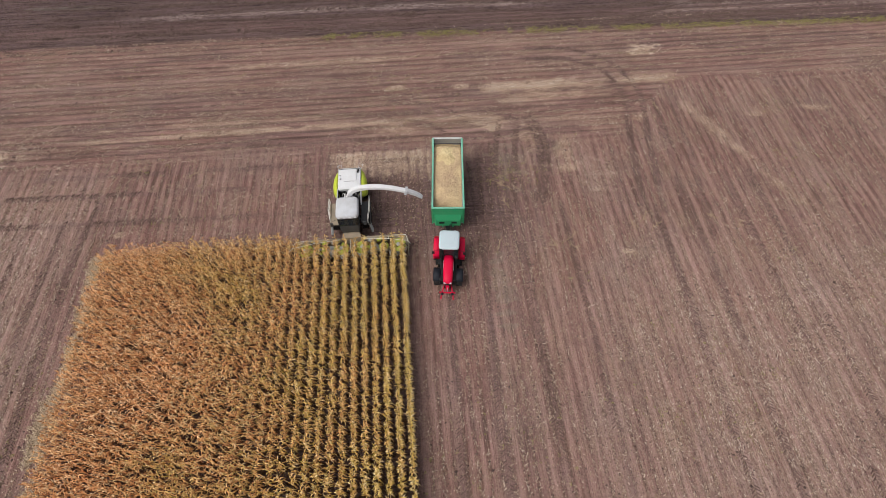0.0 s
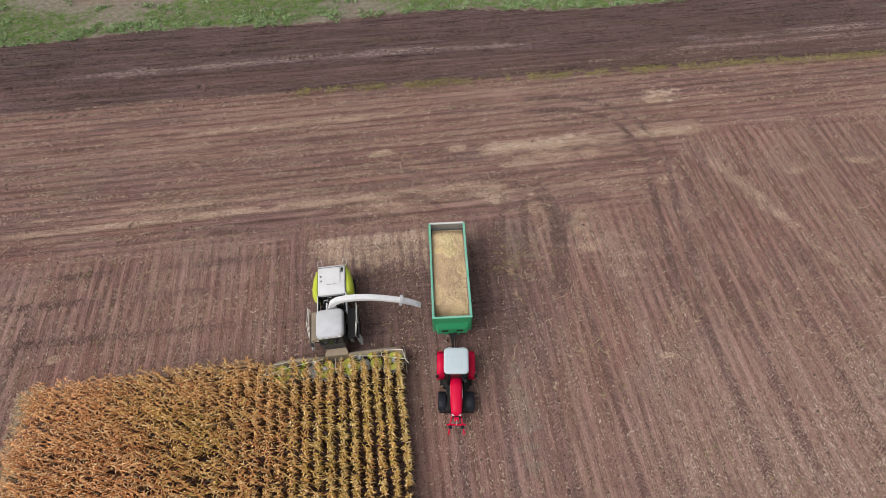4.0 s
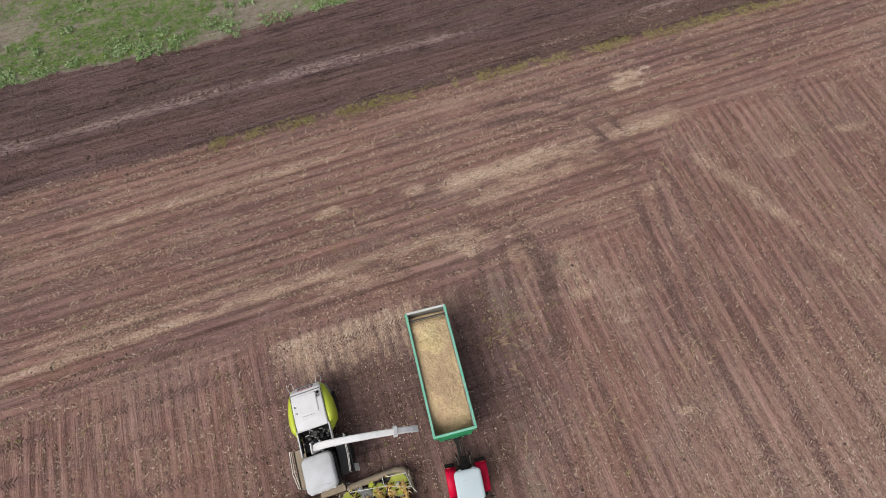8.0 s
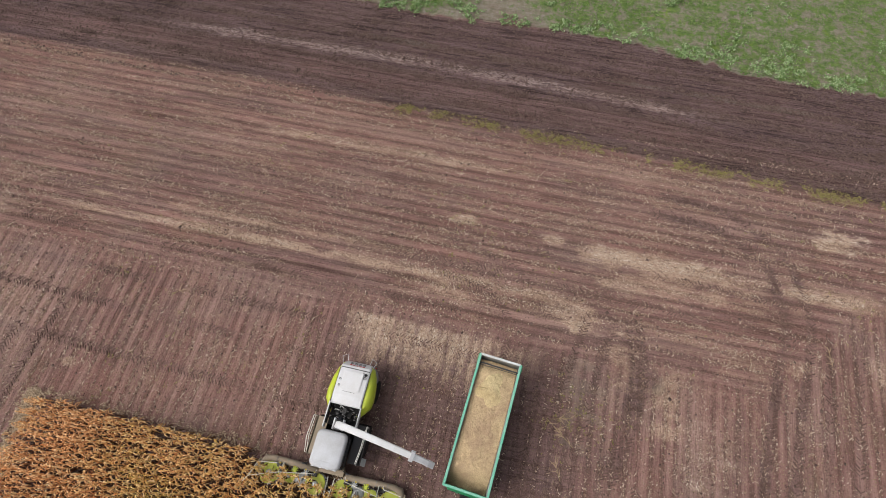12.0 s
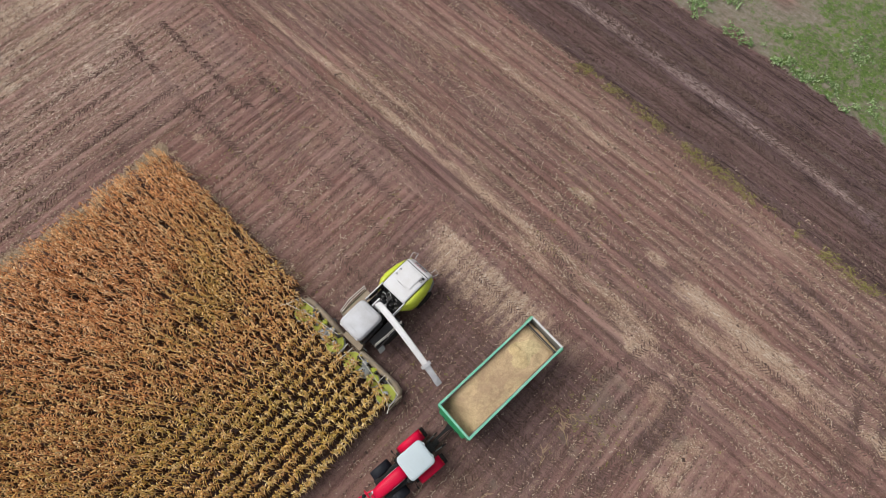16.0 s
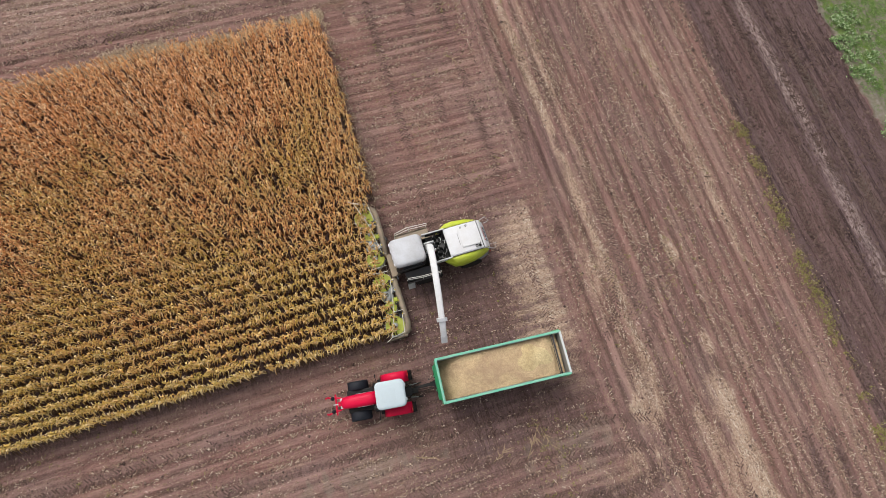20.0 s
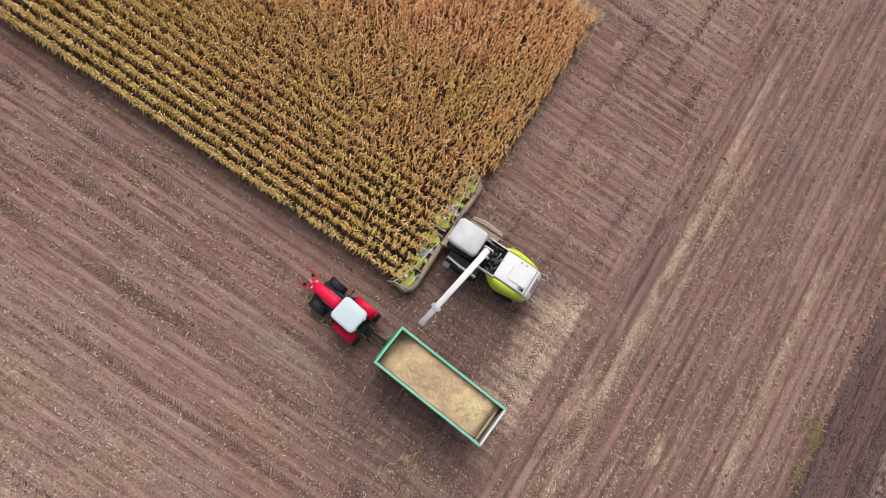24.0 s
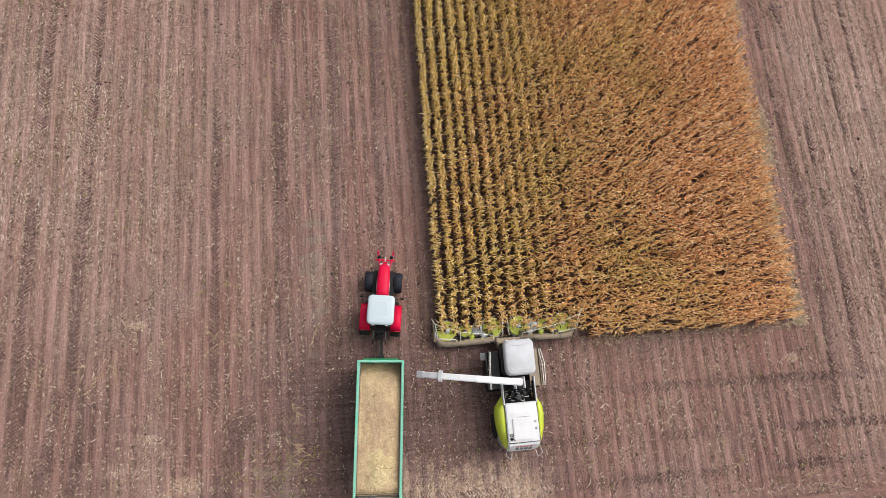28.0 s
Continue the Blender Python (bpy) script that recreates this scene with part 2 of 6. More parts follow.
    under = s.mix(s.ramp(s.noise(2.0, 5, 0.7), (0.38, 0.0), (0.65, 1.0)), (0.16, 0.15, 0.1), (0.27, 0.235, 0.2))
    c = s.mix(s.ramp(green, (0.35, 0.0), (0.7, 0.9)), c, under)
    leaf = s.mix(s.ramp(s.noise(2.3, 5, 0.7), (0.35, 0.0), (0.7, 1.0)), (0.055, 0.11, 0.022), (0.155, 0.225, 0.055))
    lush = s.ramp(s.noise(0.42, 5, 0.7), (0.58, 0.0), (0.66, 1.0))
    leaf = s.mix(s.math("MULTIPLY", lush, s.ramp(s.noise(5.0, 4, 0.7), (0.35, 0.3), (0.6, 1.0))), leaf, (0.15, 0.23, 0.02))
    c = s.mix(s.math("MULTIPLY", tuft, s.ramp(green, (0.03, 0.0), (0.4, 0.95))), c, leaf)
    h = s.math("ADD", s.math("MULTIPLY", fine, 0.5), s.math("MULTIPLY", grit, 0.2))
    h = s.math("ADD", h, s.math("MULTIPLY", streak, s.math("MULTIPLY_ADD", worked, 2.2, 1.2)))
    h = s.math("ADD", h, s.math("MULTIPLY", mid, s.math("MULTIPLY_ADD", worked, 1.0, 0.3)))
    s.bump(h, 0.14, 1.0)
    return s.done(c, 0.95, 0, 0.15)


def leaf_material(name, tones, greens, x_from=-1.0, x_to=-20.0):
    """Ripening corn leaf: tone by leaf, greener where the stand is still alive."""
    s = Nodes(name)
    rnd = s.island()
    geo = s.n("ShaderNodeNewGeometry")
    sep = s.n("ShaderNodeSeparateXYZ")
    s.link(geo.outputs["Position"], sep.inputs[0])
    # alive share: falls from the outer rows inwards, in patches
    patch = s.n("ShaderNodeTexNoise", Scale=0.16, Detail=3.0, Roughness=0.6)
    s.link(geo.outputs["Position"], patch.inputs["Vector"])
    edge = s.n("ShaderNodeMapRange")
    edge.inputs[1].default_value, edge.inputs[2].default_value = x_to, x_from
    s.link(sep.outputs[0], edge.inputs[0])
    alive = s.math("ADD", s.math("MULTIPLY", edge.outputs[0], 1.2), s.math("MULTIPLY_ADD", patch.outputs[0], 2.6, -1.5))
    alive = s.math("ADD", alive, s.math("MULTIPLY_ADD", rnd, 0.9, -0.45), 0, True)
    dry = s.ramp(rnd, *[(i / max(1, len(tones) - 1), c) for i, c in enumerate(tones)])
    live = s.ramp(s.math("FRACT", s.math("MULTIPLY", rnd, 7.3)), *[(i / max(1, len(greens) - 1), c) for i, c in enumerate(greens)])
    c = s.mix(alive, dry, live)
    vein = s.noise(20.0, 3, 0.6)
    c = s.mix(s.math("MULTIPLY", vein, 0.15), c, (0.2, 0.12, 0.04))
    s.bsdf.inputs["Subsurface Weight"].default_value = 0.0
    return s.done(c, 0.6, 0, 0.3)


M["soil"] = soil_material()
# brown from withering, coloured darker still as shade in the row gaps
M["dead_shaded_leaf"] = leaf_material("withered_shaded_low_leaf", ((0.045, 0.016, 0.01), (0.09, 0.034, 0.017), (0.14, 0.06, 0.028)), ((0.045, 0.02, 0.01), (0.08, 0.04, 0.016)))
M["corn_leaf"] = leaf_material(
    "corn_leaf",
    ((0.36, 0.14, 0.055), (0.74, 0.355, 0.145), (0.91, 0.555, 0.27), (0.95, 0.74, 0.48)),
    ((0.37, 0.24, 0.043), (0.67, 0.455, 0.11), (0.91, 0.67, 0.3), (0.33, 0.25, 0.043), (0.94, 0.73, 0.43)),
    -4.0, -21.0,
)


def scatter_material(name, tones, rough=0.85):
    s = Nodes(name)
    c = s.ramp(s.island(), *[(i / max(1, len(tones) - 1), t) for i, t in enumerate(tones)])
    c = s.mix(s.math("MULTIPLY", s.noise(25.0, 3), 0.4), c, tuple(v * 0.6 for v in tones[0]))
    return s.done(c, rough, 0, 0.25)


M["litter"] = scatter_material("corn_litter", ((0.2, 0.125, 0.08), (0.36, 0.25, 0.17), (0.58, 0.445, 0.34), (0.78, 0.65, 0.53)))
M["flake"] = scatter_material("chopped_stalk", ((0.12, 0.075, 0.056), (0.18, 0.12, 0.09), (0.25, 0.17, 0.125), (0.4, 0.29, 0.215), (0.6, 0.475, 0.375)))
M["bleached"] = scatter_material("bleached_straw", ((0.38, 0.29, 0.22), (0.54, 0.43, 0.335), (0.68, 0.56, 0.45), (0.82, 0.71, 0.59)))
M["stubble"] = scatter_material("cut_stalk", ((0.16, 0.115, 0.06), (0.3, 0.23, 0.12), (0.46, 0.37, 0.22)))
M["clod"] = scatter_material("soil_clod", ((0.075, 0.047, 0.04), (0.12, 0.078, 0.066), (0.17, 0.115, 0.097)), 0.95)
# pressed soil of the lug prints, its dark tone standing for their shade
M["lug"] = scatter_material("pressed_shaded_soil", ((0.1, 0.06, 0.05), (0.155, 0.094, 0.078), (0.22, 0.138, 0.116)), 0.9)
M["weed"] = scatter_material("weed_leaf", ((0.09, 0.155, 0.05), (0.16, 0.25, 0.085), (0.27, 0.37, 0.16), (0.44, 0.53, 0.32)))
M["grass"] = scatter_material("meadow_grass", ((0.06, 0.12, 0.02), (0.12, 0.21, 0.04), (0.2, 0.3, 0.08), (0.34, 0.42, 0.18)))
M["pale_weed"] = scatter_material("bleached_grass", ((0.32, 0.23, 0.15), (0.46, 0.35, 0.24), (0.58, 0.46, 0.33), (0.68, 0.56, 0.43)))
M["dry_weed"] = scatter_material("yellow_weed", ((0.13, 0.12, 0.03), (0.22, 0.2, 0.055), (0.3, 0.25, 0.1), (0.42, 0.33, 0.18)))


def chaff_material(name, low, high):
    """Chopped maize: a fine yellow-brown mass."""
    s = Nodes(name)
    big, mid, fine = s.noise(0.55, 4, 0.65, distortion=0.5), s.noise(3.2, 5, 0.72, distortion=0.8), s.noise(40.0, 4, 0.8)
    c = s.mix(s.ramp(big, (0.4, 0.0), (0.6, 1.0)), low, high)
    c = s.mix(s.math("MULTIPLY", s.ramp(mid, (0.48, 0.0), (0.66, 1.0)), 0.4), c, (0.38, 0.25, 0.15))
    c = s.mix(s.math("MULTIPLY", s.ramp(mid, (0.36, 1.0), (0.46, 0.0)), 0.35), c, (0.66, 0.53, 0.31))
    c = s.mix(s.math("MULTIPLY", s.ramp(s.noise(14.0, 4, 0.75), (0.42, 1.0), (0.56, 0.0)), 0.35), c, (0.32, 0.21, 0.12))
    c = s.mix(s.math("MULTIPLY", s.ramp(fine, (0.5, 0.0), (0.75, 1.0)), 0.4), c, (0.72, 0.58, 0.36))
    s.bump(s.math("ADD", mid, s.math("MULTIPLY", fine, 0.4)), 0.14, 1.0)
    return s.done(c, 0.9, 0, 0.2)


M["chaff"] = chaff_material("chopped_maize", (0.5, 0.35, 0.225), (0.68, 0.505, 0.3))
M["fresh_chaff"] = chaff_material("fresh_chopped_maize", (0.62, 0.47, 0.25), (0.78, 0.64, 0.36))


# ---- mesh helpers ----
def part(name, bm, material, parent, label="", smooth=False):
    """Link a bmesh as one mesh object under a thing or a part."""
    me = bpy.data.meshes.new(name)
    bmesh.ops.recalc_face_normals(bm, faces=bm.faces)
    bm.to_mesh(me)
    bm.free()
    me.materials.append(M[material])
    if smooth:
        me.shade_smooth()
    ob = new(name, me)
    ob.parent = parent
    if label:
        tagged(ob, label)
    return ob


def raw_mesh(name, verts, faces, material, smooth=False):
    me = bpy.data.meshes.new(name)
    verts, faces = np.asarray(verts, np.float32), np.asarray(faces, np.int32)
    k = faces.shape[1]
    me.vertices.add(len(verts))
    me.vertices.foreach_set("co", verts.ravel())
    me.loops.add(faces.size)
    me.loops.foreach_set("vertex_index", faces.ravel())
    me.polygons.add(len(faces))
    me.polygons.foreach_set("loop_start", np.arange(0, faces.size, k, dtype=np.int32))
    me.polygons.foreach_set("use_smooth", np.full(len(faces), smooth))
    me.update(calc_edges=True)
    me.materials.append(M[material])
    return me


# ---- ground ----
def hash01(ix, iy, seed):
    h = np.sin(ix * 127.1 + iy * 311.7 + seed * 74.7) * 43758.5453
    return h - np.floor(h)


def vnoise(x, y, seed):
    ix, iy = np.floor(x), np.floor(y)
    fx, fy = x - ix, y - iy
    fx, fy = fx * fx * (3 - 2 * fx), fy * fy * (3 - 2 * fy)
    a, b = hash01(ix, iy, seed), hash01(ix + 1, iy, seed)
    c, d = hash01(ix, iy + 1, seed), hash01(ix + 1, iy + 1, seed)
    return (a + (b - a) * fx) * (1 - fy) + (c + (d - c) * fx) * fy


def fbm(x, y, seed, octaves=4):
    total, amp, norm = 0.0, 1.0, 0.0
    for k in range(octaves):
        total = total + amp * vnoise(x * 2**k, y * 2**k, seed + k)
        norm += amp
        amp *= 0.55
    return total / norm


def step(a, b, v):
    t = np.clip((v - a) / (b - a), 0, 1)
    return t * t * (3 - 2 * t)


def band(v, centre, half, soft):
    return step(half + soft, half, np.abs(v - centre))


def ragged(x, y):
    return 2.6 * (fbm(x * 0.9, y * 1.9, 31, 5) - 0.5)


def blob(x, y, cx, cy, rx, ry, wob):
    return step(1.25, 0.35, np.hypot((x - cx) / rx, (y - cy) / ry) + wob)


def line_dist(x, y, x0, y0, x1, y1):
    ux, uy = x1 - x0, y1 - y0
    t = np.clip(((x - x0) * ux + (y - y0) * uy) / (ux * ux + uy * uy), 0, 1)
    return np.hypot(x - x0 - t * ux, y - y0 - t * uy)


CORN_W, CORN_END = 24.5, -46.0


def corn_front(x):
    """y of the corn's front edge."""
    return np.interp(x, [-25.0, -9.6, -9.1, 0.0], [0.75, 0.6, 0.0, -0.35])


def grass_edge(x):
    return 39.5 - 0.045 * x + 0.5 * np.sin(x * 0.21) + 0.5 * np.sin(x * 0.067 + 1)


def verge_line(x):
    return 28.35 - 0.04 * np.maximum(x, -20)


def headland(x, y):
    """1 where the passes run along x (the headland), 0 where the rows run along y."""
    wob = 1.6 * (fbm(x * 0.15, y * 0.15, 11) - 0.5)
    right = step(20, 30, x) * 7.0
    return step(9.6, 13.0, y + 1.5 * wob - right)


def cover_maps(x, y):
    n1, n2 = fbm(x * 0.35, y * 0.35, 3), fbm(x * 1.3, y * 1.3, 5)
    wob = ragged(x, y)
    passes = fbm(x * 0.06, y * 1.3, 7)
    rows = fbm(x * 1.33, y * 0.07, 9)
    head = headland(x, y)
    till = step(-0.3, 0.6, y - verge_line(x) - 0.4 * (n1 - 0.5)) * step(0.5, -0.3, y - grass_edge(x) + 0.8 * (n2 - 0.5))
    field = step(0.4, -0.4, y - verge_line(x))
    straw = 0.16 + 0.3 * (n1 - 0.4) + 0.25 * head * np.clip(passes - 0.45, 0, 1) * 2.2 + 0.2 * (1 - head) * np.clip(rows - 0.5, 0, 1)
    # bleached chopped straw spread in front of the corn, striped by the rows
    stripe = 0.75 + 0.3 * np.sin(2 * math.pi * x / 0.75) + 1.1 * (fbm(x * 4.5, y * 0.7, 33) - 0.5)
    edge = 0.9 * (fbm(x * 1.2, y * 0.4, 35) - 0.5)
    spread = step(-7.2, -5.4, x + edge) * step(3.6, 0.6, x + edge) * step(10.95, 10.5, y + 0.5 * edge) * step(6.4, 9.6, y + 2.2 * edge)
    spread2 = step(1.0, 3.0, x) * step(7.5, 5.0, x + edge) * step(10.9, 10.3, y + edge) * step(6.5, 9.0, y + 2 * edge) * 0.5
    straw += (spread + spread2) * stripe * (0.75 + 0.7 * n1)
    # swaths on the headland
    straw += 0.75 * band(y, 14.6 + 0.01 * (x + 10), 0.16, 0.35) * step(-33, -28, x) * step(10, 5, x) * step(0.18, 0.45, fbm(x * 0.3, y * 2, 15))
    straw += 0.4 * band(y, 15.9, 0.15, 0.3) * step(-33, -28, x) * step(2, -5, x) * step(0.35, 0.6, fbm(x * 0.25, y * 2, 16))
    straw += 0.85 * band(y, 18.75 + 0.3 * (n2 - 0.5), 0.35, 0.6) * step(7.5, 10, x) * step(31, 26, x) * step(0.25, 0.5, fbm(x * 0.4, y, 17))
    straw += 0.5 * band(y, 17.4, 0.5, 0.9) * step(8, 12, x) * step(24, 18, x) * step(0.3, 0.6, fbm(x * 0.5, y, 18))
    straw += 0.5 * band(y, 24.3, 0.15, 0.4) * step(-26, -20, x) * step(6, -2, x) * step(0.4, 0.65, fbm(x * 0.2, y, 19))
    straw += 0.2 * blob(x, y, 12.5, 14.0, 5.0, 1.2, wob) + 0.15 * blob(x, y, 14.0, 10.5, 4.0, 2.5, wob)
    straw += 0.3 * blob(x, y, 8.5, 13.6, 2.2, 1.2, wob) + 0.25 * blob(x, y, 12.0, 16.2, 2.4, 0.7, wob) + 0.3 * blob(x, y, 12.4, 11.9, 2.0, 0.8, wob)
    for cx, cy, rx, ry, k in (
        (0.0, 19.5, 0.9, 0.5, 1.1), (6.3, 19.1, 0.7, 0.35, 0.7), (26.4, 23.3, 1.7, 0.9, 1.2), (25.1, 18.7, 1.9, 0.6, 1.0),
        (24.0, 13.2, 1.6, 0.4, 0.6), (17.6, 18.7, 1.2, 0.6, 0.5), (34.7, 12.8, 1.2, 0.6, 0.4), (41.3, 13.0, 1.6, 0.6, 0.5),
        (-24.1, 3.2, 0.5, 0.35, 0.9), (18.1, -2.2, 0.5, 0.3, 0.9), (8.7, 13.0, 0.8, 0.5, 0.8), (14.0, 18.8, 4.5, 0.5, 0.8), (-13.8, 9.2, 0.4, 0.3, 0.6), (0.6, 13.6, 3.5, 0.6, 0.4),
    ):
        straw += k * blob(x, y, cx, cy, rx, ry, wob)
    # pale sweep where wagons turned
    for a, b in (((28.4, 14.6), (31.4, 8.2)), ((31.4, 8.2), (34.5, 1.5))):
        straw += 0.4 * step(1.0, 0.2, line_dist(x, y, *a, *b) + 0.9 * (n2 - 0.5))
    # bleached lanes and a pale weedy patch past the far side of the corn
    far_lane = band(x + 0.12 * (y - 4), -42.6, 3.4, 1.6) * step(-20, -8, y) * step(14.5, 11.5, y) * step(0.42, 0.6, fbm(x * 1.7, y * 0.12, 23))
    far_patch = blob(x, y, -39.5, 13.4, 4.6, 2.6, 0.6 * wob) * step(0.38, 0.6, fbm(x * 1.1, y * 1.1, 24))
    straw += 0.7 * far_lane + 0.5 * far_patch
    # chopped crop spilled beside the turning place
    straw += 0.55 * blob(x, y, 15.4, 8.6, 0.9, 1.9, wob)
    straw = straw * (0.35 + 1.25 * fbm(x * 1.1, y * 2.4, 29)) * field + (1 - field) * till * 0.04
    # grit swept along the tilled strip
    track = band(y, 33.9 - 0.03 * np.abs(x + 4) * (x > -4) - 0.12 * np.sin(x * 0.13) + 0.35 * (n2 - 0.5), 0.34, 0.4) * step(-34, -24, x) * step(22, 12, x)
    track = np.maximum(track, band(y, 31.6 - 0.01 * x, 0.2, 0.5) * step(30, 36, x) * step(60, 50, x))
    track = np.maximum(track, 0.8 * band(y, 30.3 - 0.01 * x, 0.15, 0.3) * step(26, 32, x))
    track *= 0.4 + 0.6 * step(0.3, 0.55, fbm(x * 0.3, y * 2.2, 27))
    green = (1 + 0.6 * step(-4, 14, x)) * step(-0.3, 0.5, y - grass_edge(x) + 1.2 * (n2 - 0.5)) * (0.72 + 1.4 * (fbm(x * 0.11, y * 0.16, 41) - 0.38))
    weeds = band(y, verge_line(x) + 0.3 * (n2 - 0.5), 0.25, 0.5) * step(-8, 10, x + 14 * (n1 - 0.5))
    green = np.maximum(green, 0.3 * weeds)
    green = np.maximum(green, 0.5 * band(y, 35.8 - 0.03 * x, 0.2, 0.5) * step(0.48, 0.62, fbm(x * 0.2, y, 43)) * till)
    green = np.maximum(green, 0.33 * step(0.58, 0.72, fbm(x * 0.22, y * 0.22, 45)) * field)
    green = np.maximum(green, 0.48 * np.maximum(0.95 * blob(x, y, 9.4, 8.6, 2.3, 4.6, wob), np.maximum(blob(x, y, 14.6, 9.8, 0.5, 1.0, wob), blob(x, y, 7.4, -5.5, 1.0, 6.0, wob))))
    moist_shaded = np.clip(till * (0.95 + 0.5 * (n1 - 0.5)) * (1 - 0.15 * track) * (1 - 0.28 * band(y, verge_line(x) + 2.6 + 0.5 * (n2 - 0.5), 0.9, 0.9)), 0, 1)
    moist_shaded = np.maximum(moist_shaded, 0.35 * step(0.5, 0.7, fbm(x * 0.1, y * 0.5, 47)) * head)
    # shade beneath the standing corn, painted into the dark soil map
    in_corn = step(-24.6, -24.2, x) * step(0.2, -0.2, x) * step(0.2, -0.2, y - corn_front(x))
    moist_shaded = np.maximum(moist_shaded, 1.0 * in_corn)
    # strip of shade beside the corn's +x edge, coloured into the same map
    moist_shaded = np.maximum(moist_shaded, 0.55 * step(0.9, 0.1, x) * step(-0.3, 0.1, x) * step(0.2, -0.3, y))
    moist_shaded = np.maximum(moist_shaded, 0.75 * step(-11, -4, x) * step(14, 7, x) * step(-3, 2, y) * step(13, 8, y) * (0.4 + n1))
    grain = 0.25 + 1.1 * fbm(x * 1.6, y * 3.0, 53)
    pale = 1.2 * band(y, 18.75 + 0.5 * (n2 - 0.5), 0.2, 0.75) * step(8, 10.0, x) * step(21, 17, x)
    for cx, cy, rx, ry, k in (
        (0.0, 19.5, 1.1, 0.5, 1.2), (6.3, 19.1, 0.8, 0.35, 0.7), (26.4, 23.3, 1.9, 0.9, 1.3), (25.1, 18.7, 2.3, 0.6, 1.1), (17.6, 18.9, 1.6, 0.6, 0.9), (14.2, 18.6, 2.6, 0.55, 0.8),
        (24.0, 13.2, 1.8, 0.3, 0.5), (18.1, -2.2, 0.5, 0.3, 1.0), (-24.1, 3.2, 0.5, 0.4, 0.9), (49.3, 31.2, 2.4, 0.5, 1.1), (41.0, 31.0, 2.8, 0.4, 1.0), (33.0, 31.6, 1.6, 0.35, 0.7),
        (8.8, 13.0, 0.9, 0.4, 0.7), (11.4, 12.7, 1.2, 0.3, 0.6), (8.0, 13.9, 1.6, 0.35, 0.5), (11.6, 16.4, 2.2, 0.3, 0.5),
    ):
        pale = np.maximum(pale, k * blob(x, y, cx, cy, rx, ry, wob))
    pale = np.maximum(pale, 0.5 * band(y, 14.6 + 0.01 * (x + 10), 0.14, 0.25) * step(-33, -28, x) * step(9, 4, x) * step(0.15, 0.42, fbm(x * 0.3, y * 2, 15)))
    pale = np.maximum(pale, 0.5 * band(y, 24.35, 0.15, 0.35) * step(-26, -20, x) * step(4, -3, x) * step(0.3, 0.6, fbm(x * 0.2, y, 19)))
    pale = np.maximum(pale, 0.95 * blob(x, y, -34.9, 0.6, 1.2, 3.0, 0.8 * wob))
    pale = np.maximum(pale, 0.7 * blob(x, y, 16.9, 18.9, 3.2, 0.5, wob))
    pale = np.maximum(pale, np.maximum(1.5 * far_lane, 0.7 * far_patch))
    pale = np.maximum(pale, 0.4 * blob(x, y, 17.6, 6.4, 1.9, 2.6, 0.5 * wob))
    pale = pale * (0.4 + 0.85 * step(0.36, 0.6, fbm(x * 0.45, y * 3.6, 55)))
    pale = np.maximum(pale, (1.0 * spread * step(7.2, 9.8, y) + 0.35 * spread2) * np.clip(stripe, 0, 1) * (0.5 + n1))
    open_field = step(7, 20, x) * step(4, -8, y)
    open_field = np.maximum(open_field, 1.1 * step(-26, -31, x) * step(12, 4, y))
    straw += 0.16 * open_field * n1
    pale = np.maximum(pale, 0.42 * open_field * (0.3 + 1.2 * rows))
    crust = np.maximum(pale * grain, 0.95 * track * till * (0.2 + 0.8 * grain))
    crust = np.maximum(crust, 0.3 * step(0.9, 0.2, line_dist(x, y, 28.4, 14.6, 31.4, 8.2) + 0.5 * (n2 - 0.5)))
    moist_shaded = np.maximum(moist_shaded, 0.48 * rut_depth(x, y) * (0.45 + 0.8 * n1))
    moist_shaded = np.maximum(moist_shaded, 0.55 * blob(x, y, 13.6, 10.2, 1.0, 1.8, wob))
    worked = np.clip(0.25 + 0.75 * till, 0, 1)
    return straw.clip(0, 1.2), moist_shaded.clip(0, 1), green.clip(0, 1), head, crust.clip(0, 1), worked


# tyre tracks: points along the middle, offset of the two ruts from it, depth
TRACKS = [
    (((4.2, -36), (4.3, -16), (4.7, -4), (5.3, 5), (6.0, 11)), 1.45, 1.0),
    (((22.2, -36), (22.9, -12), (23.2, 3)), 1.5, 0.9),
    (((11.2, -36), (11.5, -12), (11.6, 4)), 2.0, 0.7),
    (((30.5, -34), (30.2, 6)), 1.2, 0.6),
    (((-27.6, -30), (-28.4, -4), (-27.4, 9)), 1.0, 0.7), (((-33.5, -25), (-33.2, 6)), 1.1, 0.6),
    (((2.0, 5.3), (-16, 5.8), (-36, 6.3)), 1.55, 0.7), (((3.0, 10.9), (-34, 11.4)), 1.4, 0.5),
    (((-8, 17.2), (24, 16.4)), 1.2, 0.5),
]
# where the wagons and the harvester turned
TURNS = [
    (((13, 23.8), (19, 23.3), (22.6, 20.4), (23.6, 16), (22.6, 10), (21.4, 1)), 0.85, 1.6),
    (((12.6, 14.5), (13.4, 10.5), (12.8, 7), (11.4, 2.5)), 0.3, 1.6),
    (((10.6, 14), (9.7, 10), (8.8, 5), (7.4, 0.5)), 0.9, 1.1),
    (((6.2, 12), (3.4, 15.2), (-2, 16.4)), 1.3, 0.6),
    (((26.5, 16), (26.0, 9), (24.6, -2)), 0.9, 0.6),
]
